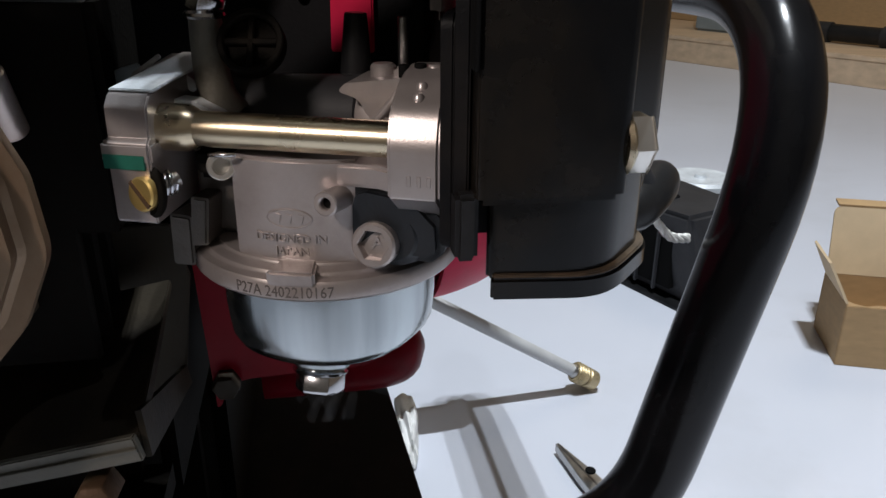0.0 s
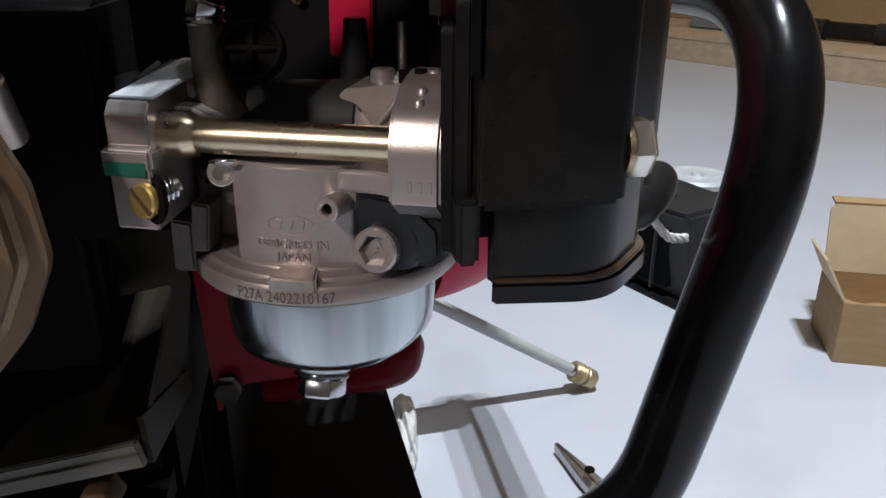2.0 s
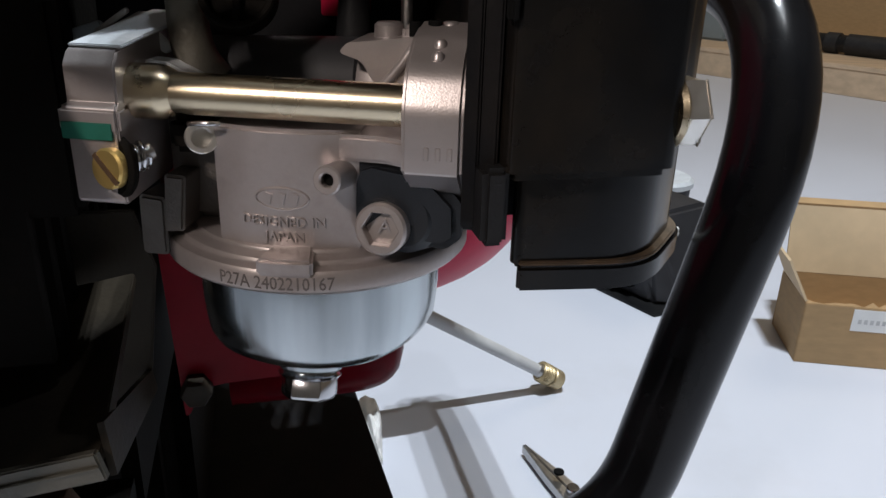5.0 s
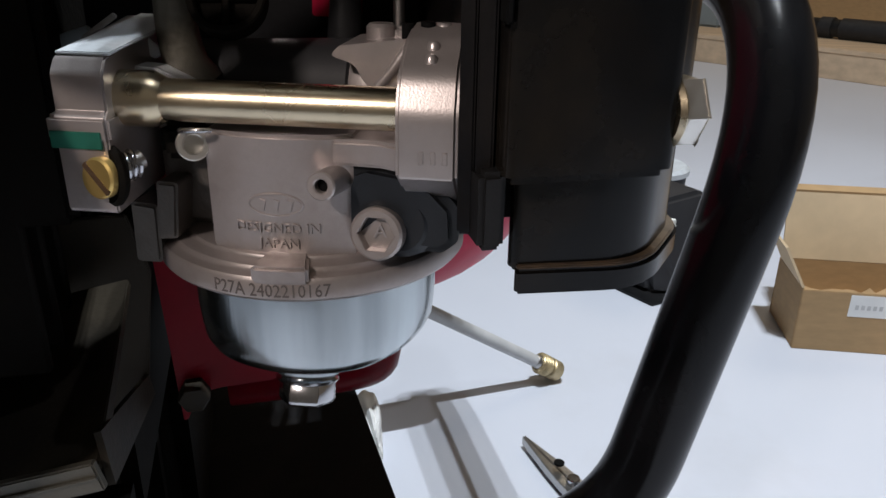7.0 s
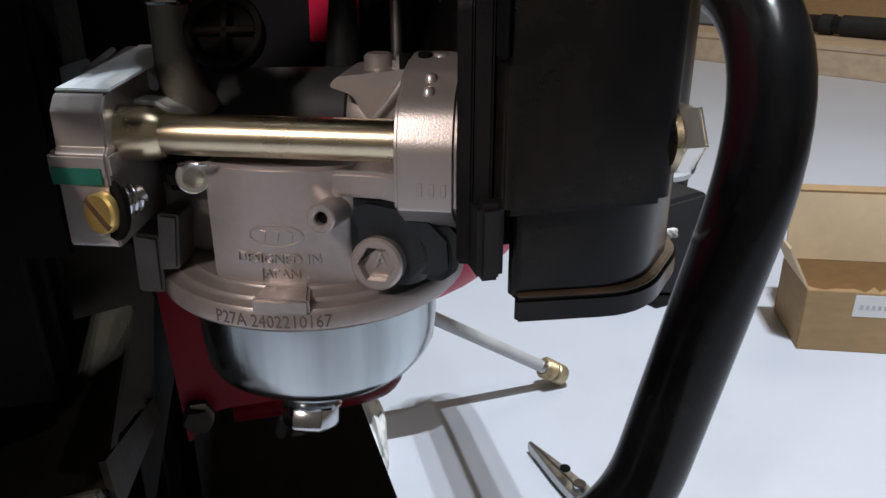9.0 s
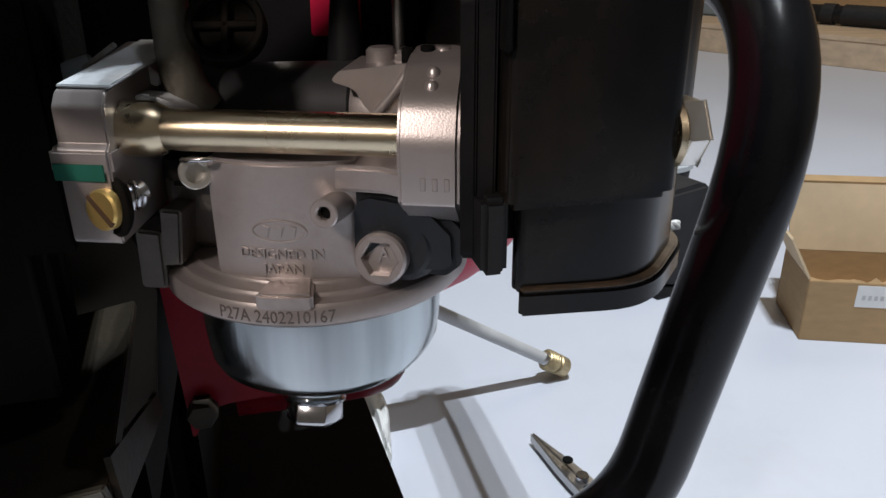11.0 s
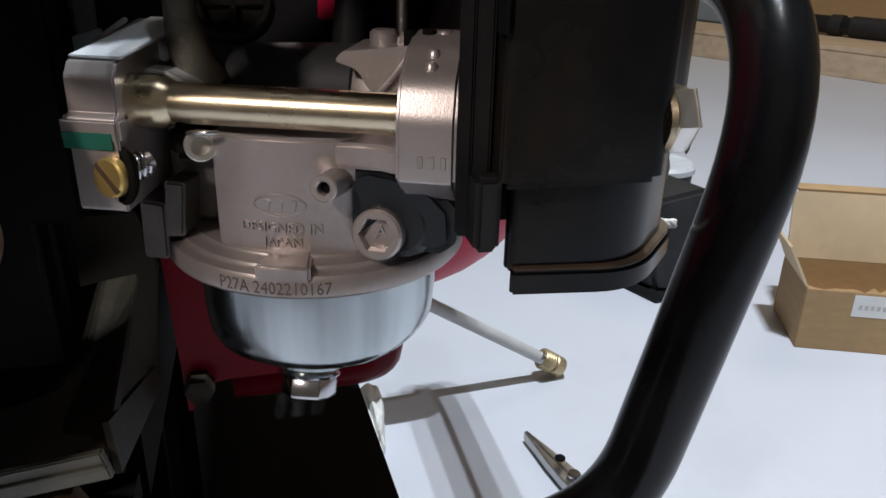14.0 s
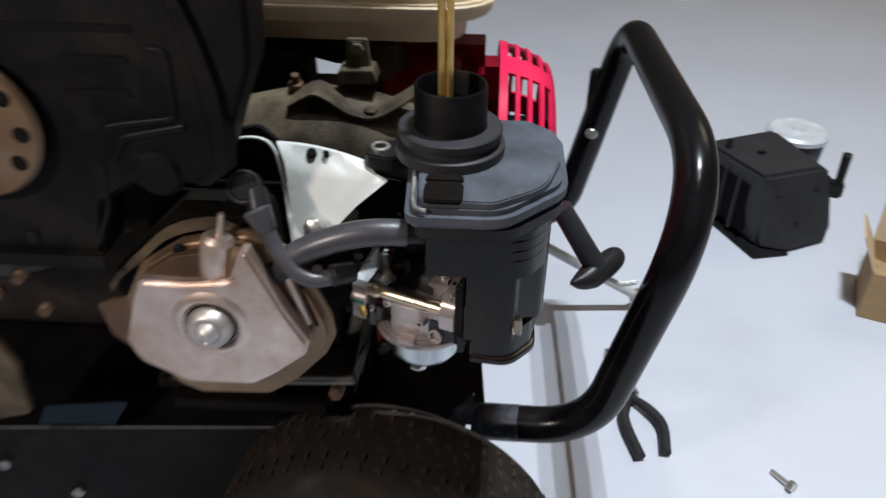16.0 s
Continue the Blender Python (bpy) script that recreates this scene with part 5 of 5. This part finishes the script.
def cardboard_box():
    """An open carton: four walls, bottom, flaps, a paper label and crumpled paper inside."""
    x0, y0, w, d, h, t = 0.384, 0.768, 0.205, 0.105, 0.082, 0.003
    b = thing("cardboard_box", (x0 + w / 2, y0 + d / 2, 0), "small open brown cardboard box with raised flaps, on the floor", "box")
    part("front_wall", box((x0, y0, 0), (x0 + w, y0 + t, h), 0.0008), CARD, b)
    part("back_wall", box((x0, y0 + d - t, 0), (x0 + w, y0 + d, h), 0.0008), CARD, b)
    part("side_wall", box((x0, y0 + t, 0), (x0 + t, y0 + d - t, h), 0.0008), CARD, b)
    part("side_wall", box((x0 + w - t, y0 + t, 0), (x0 + w, y0 + d - t, h), 0.0008), CARD, b)
    part("bottom", box((x0 + t, y0 + t, 0), (x0 + w - t, y0 + d - t, t)), CARD, b)
    flap = prism(rounded([(x0 + 0.002, 0), (x0 + w - 0.002, 0), (x0 + w - 0.002, 0.090), (x0 + 0.002, 0.090)], [0, 0, 0.012, 0.012]), 0, t, "xz")
    flap.transform(Matrix.Translation((0, y0 + d - t, h)) @ Matrix.Rotation(radians(-14), 4, "X"))
    part("back_flap", flap, CARD_IN, b, "raised pale inner flap")
    tuck = box((x0 + 0.006, 0, 0), (x0 + w - 0.006, 0.018, t))
    tuck.transform(Matrix.Translation((0, y0 + d - t + 0.0215, h + 0.087)) @ Matrix.Rotation(radians(8), 4, "X"))
    part("tuck_flap", tuck, CARD, b)
    sf = prism([(y0 + 0.004, 0), (y0 + d - 0.006, 0), (y0 + d - 0.018, 0.055), (y0 + 0.012, 0.055)], 0, t, "yz")
    sf.transform(Matrix.Translation((x0, 0, h)) @ Matrix.Rotation(radians(-28), 4, "Y"))
    part("side_flap", sf, CARD_IN, b, "pale side flap leaning out")
    part("paper_label", box((x0 + 0.057, y0 - 0.0005, 0.050), (x0 + 0.103, y0 + 0.0001, 0.079)), PAPER, b, "small white paper label")
    for k in range(5):
        part("label_bar", box((x0 + 0.064 + 0.007 * k, y0 - 0.0008, 0.060), (x0 + 0.068 + 0.007 * k, y0 - 0.0004, 0.066)), SLEEVE_GREY, b)
    rng = random.Random(4)
    cr = bmesh.new()
    n = 14
    rows = [[cr.verts.new((x0 + t + (w - 2 * t) * i / n, y0 + t + (d - 2 * t) * j / 8, 0.042 + rng.uniform(-0.007, 0.009))) for j in range(9)] for i in range(n + 1)]
    for i in range(n):
        for j in range(8):
            cr.faces.new((rows[i][j], rows[i + 1][j], rows[i + 1][j + 1], rows[i][j + 1]))
    part("crumpled_paper", cr, CARD, b, "crumpled brown packing paper")
    return b


cardboard_box()


def filter_case():
    """The removed air filter case, lying on its side with a splayed flank and an open ribbed end."""
    f = thing("air_filter_case", (0.21, 0.97, 0), "removed black plastic air filter case lying on the floor", "filter case")
    turn = Matrix.Translation((0.206, 0.901, 0)) @ Matrix.Rotation(radians(43), 4, "Z")
    H = 0.135
    body = hull([(0.004, -0.020, 0.006), (0.046, -0.046, 0.0), (0.138, -0.040, 0.0), (0.150, -0.030, 0.030), (0.150, 0.140, 0.0), (0.004, 0.150, 0.0), (0.0, 0.0, H), (0.120, -0.002, H), (0.149, 0.002, H - 0.020), (0.146, 0.140, H - 0.014), (0.135, 0.150, H), (-0.012, 0.152, H - 0.004), (-0.006, 0.010, 0.070)], 0.009)
    shell = part("case_body", body, CASE, f, "", turn)
    part("open_end", hull([(-0.0085, 0.014, 0.022), (-0.0085, 0.138, 0.022), (-0.0135, 0.136, H - 0.026), (-0.0075, 0.020, H - 0.026), (0.004, 0.014, 0.022), (0.004, 0.138, 0.022), (0.0, 0.136, H - 0.026), (0.0, 0.020, H - 0.026)], 0.0006), HOLE, f, "dark open end", turn)
    for k in range(3):
        y = 0.038 + 0.036 * k
        part("case_rib", box((-0.0140, y, 0.014), (-0.0085, y + 0.005, H - 0.020), 0.001), CASE, f, "", turn)
    part("case_lip", prism(rounded([(-0.0165, -0.042), (0.050, -0.052), (0.060, 0.150), (-0.0200, 0.184)], 0.004), 0.0, 0.005, "xy", 0.001), BLACK_PLASTIC, f, "thin black lip", turn)
    part("case_peg", rod((0.3270, 1.002, 0.098), (0.3255, 1.000, 0.158), 0.0070, 0.0080), BLACK_PLASTIC, f)
    part("peg_foot", box((0.306, 0.990, 0.076), (0.3370, 1.014, 0.104), 0.004), BLACK_PLASTIC, f)
    part("top_stud", rod((0.012, 0.112, H - 0.006), (0.016, 0.118, H + 0.012), 0.0060, 0.0052), BLACK_PLASTIC, shell, "", turn)
    part("top_nub", box((0.045, 0.070, H - 0.004), (0.060, 0.080, H + 0.004), 0.002), BLACK_PLASTIC, shell, "", turn)
    for k, (x, z) in enumerate(((0.030, 0.100), (0.110, 0.100), (0.070, 0.050))):
        part("case_dimple", rod((x, -0.044 + z * 0.32, z), (x, -0.047 + z * 0.32, z + 0.0008), 0.0035, 0.003), BLACK_PLASTIC, shell, "", turn)
    return f


filter_case()


def canister():
    c = thing("metal_canister", (0.247, 1.137, 0), "short round canister with a bright pressed metal lid", "canister")
    part("canister_body", lathe([(0, 0), (0.044, 0), (0.046, 0.004), (0.052, 0.112), (0.050, 0.116), (0, 0.116)], 48), DUSTY_PLASTIC, c, "dark body", Matrix.Translation((0.247, 1.137, 0)))
    part("canister_lid", lathe([(0.0, 0.132), (0.008, 0.132), (0.011, 0.127), (0.022, 0.125), (0.038, 0.128), (0.050, 0.129), (0.056, 0.124), (0.056, 0.116), (0.0, 0.114)], 48), PALE, c, "bright pressed metal lid", Matrix.Translation((0.247, 1.137, 0)))


canister()


def pliers():
    p = thing("pliers", (0.10, 0.43, 0), "needle-nose pliers with black handles, slightly open on the floor", "pliers")
    piv = Vector((0.1010, 0.4510, 0.010))
    tip = Vector((0.0537, 0.5169, 0.008))
    d = (tip - piv).normalized()
    s = Vector((-d.y, d.x, 0))
    for sign, name in ((1, "jaw"), (-1, "jaw")):
        pts = [piv - d * 0.012 + s * sign * 0.011, piv + d * 0.006 + s * sign * 0.0105, piv + d * 0.030 + s * sign * 0.0085, tip + s * sign * 0.0018, tip + s * sign * 0.0002, piv + d * 0.030 + s * sign * 0.0004, piv - d * 0.012 + s * sign * 0.0004]
        part(name, prism([(q.x, q.y) for q in pts], 0.004, 0.014, "xy", 0.0012), STEEL, p, "grey steel jaw")
    part("pivot", rod(piv + Vector((0, 0, 0.003)), piv + Vector((0, 0, 0.0105)), 0.0062), CHROME, p, "round steel pivot")
    hole = piv + d * 0.021 + s * 0.001
    part("jaw_hole", rod(hole + Vector((0, 0, 0.012)), hole + Vector((0, 0, 0.0146)), 0.0050, steps=20), HOLE, p)
    for end, mid, side in (((0.1412, 0.3445, 0.009), (0.1120, 0.3900, 0.010), -1), ((0.1685, 0.3643, 0.009), (0.1560, 0.4060, 0.010), 1)):
        start = piv - d * 0.008 - s * side * -0.004
        path = smooth_path([start, piv.lerp(Vector(mid), 0.55) + s * side * -0.002, mid, end], 8)
        part("handle", pipe(path, lambda k: 0.0045 + 0.0025 * min(1, k * 3), 16), RUBBER, p, "black dipped handle")
    return p


pliers()


def floor_bolt():
    b = thing("loose_bolt", (0.3102, 0.3831, 0), "small plated bolt lying on the floor", "bolt")
    head, end = Vector((0.3120, 0.3800, 0.0065)), Vector((0.2905, 0.3955, 0.0035))
    d = (end - head).normalized()
    part("bolt_head", hexbolt(head - d * 0.006, head, 0.0115), BOLT, b)
    part("bolt_flange", rod(head - d * 0.0002, head + d * 0.0012, 0.0066), BOLT, b)
    part("bolt_shank", rod(head, end, 0.0030, 0.0028), BOLT, b)


floor_bolt()


def lance():
    l = thing("spray_lance", (0.083, 0.645, 0), "grey tube with a brass end fitting, leaning on the base", "lance")
    a = Vector((0.0845, 0.6480, 0.0140))
    d = Vector((-1, -0.62, 0.80)).normalized()
    part("brass_fitting", join(rod(a - d * 0.006, a + d * 0.009, 0.0118, 0.0122, 28), rod(a + d * 0.009, a + d * 0.0125, 0.0104), rod(a + d * 0.0125, a + d * 0.027, 0.0120, 0.0112, 28)), DULL_BRASS, l, "ridged brass fitting")
    for k in range(5):
        part("fitting_ridge", ring(a + d * (0.0130 + 0.0026 * k), a + d * (0.0145 + 0.0026 * k), 0.0125, 0.0100), DULL_BRASS, l)
    part("lance_tube", rod(a + d * 0.022, a + d * 0.262, 0.0070, 0.0070), SLEEVE_GREY, l, "grey tube")
    part("tube_end", rod(a + d * 0.0260, a + d * 0.0330, 0.0082, 0.0075), STEEL, l)


lance()

# crumpled white rag under the base
rag = bmesh.new()
bmesh.ops.create_icosphere(rag, subdivisions=4, radius=1)
for v in rag.verts:
    n = noise.noise(v.co * 1.6) * 0.30 + noise.noise(v.co * 4.0) * 0.08
    v.co = Vector((v.co.x * (0.012 + 0.005 * v.co.y), v.co.y * 0.052, max(0, v.co.z + 0.55) * 0.022)) * (1 + n * 1.2)
    v.co.z = max(v.co.z, 0)
solid("rag", rag, PAPER, "crumpled white rag on the floor beside the base", "rag", m=Matrix.Translation((-0.1000, 0.508, 0)) @ Matrix.Rotation(radians(19), 4, "Z"))

# ---------------------------------------------------------------- things far off along the wall
PL = Vector((0.447, 3.365, 0.0))
PR = Vector((1.244, 2.726, 0.0))
along = (PR - PL).normalized()
turn = Matrix.Translation(PL) @ Matrix.Rotation(math.atan2(along.y, along.x), 4, "Z")
TOP = 0.11
step = thing("wooden_step", turn @ Vector((0.8, 0.4, 0)), "low pale wooden step along the wall", "step")
part("step_front", box((-0.9, 0.0, 0.0), (2.2, 0.03, TOP - 0.02), 0.002), WOOD, step, "", turn)
part("step_top", box((-0.9, -0.004, TOP - 0.02), (2.2, 0.66, TOP), 0.003), WOOD, step, "", turn)
solid("cardboard_sheet", box((-0.9, 0.60, TOP), (2.2, 0.64, 0.90), 0.004), CARD, "large upright brown cardboard sheet", "cardboard", m=turn)
bar = thing("black_bar", turn @ Vector((1.1, 0.28, TOP)), "black rubber-gripped metal bar lying on the step", "bar")
part("bar_tube", rod(turn @ Vector((0.30, 0.29, TOP + 0.040)), turn @ Vector((2.0, 0.26, TOP + 0.040)), 0.034), BLACK_PLASTIC, bar)
for u, w in ((0.36, 0.10), (0.66, 0.05), (0.74, 0.30), (1.2, 0.4)):
    part("bar_grip", ring(turn @ Vector((u, 0.29 - (u - 0.3) * 0.018, TOP + 0.040)), turn @ Vector((u + w, 0.29 - (u + w - 0.3) * 0.018, TOP + 0.040)), 0.040, 0.033, 28), RUBBER, bar, "thicker black grip")
case = thing("grey_case", turn @ Vector((0.0, 0.3, TOP)), "grey-blue painted metal case standing on the step", "case")
part("case_shell", box((-0.14, 0.24, TOP), (0.25, 0.44, TOP + 0.20), 0.01), GREYBLUE, case, "", turn)
part("case_edge", box((-0.142, 0.237, TOP + 0.185), (0.252, 0.443, TOP + 0.204), 0.003), GREYBLUE, case, "", turn)
cl = thing("cloth", (-0.11, 2.42, 0), "white and blue cloth dropped on the floor", "cloth")
for k, (mat, x, y, r) in enumerate(((PAPER, -0.15, 2.40, 0.07), (BLUE, -0.06, 2.46, 0.05), (RUBBER, -0.25, 2.50, 0.03))):
    bm = bmesh.new()
    bmesh.ops.create_icosphere(bm, subdivisions=3, radius=1)
    for v in bm.verts:
        n = 1 + noise.noise(v.co * 1.9 + Vector((k, 0, 0))) * 0.4
        v.co = Vector((v.co.x * r * n, v.co.y * r * 0.7 * n, max(0, v.co.z) * r * 0.3 * n))
    part("cloth_fold", bm, mat, cl, "", Matrix.Translation((x, y, 0)))
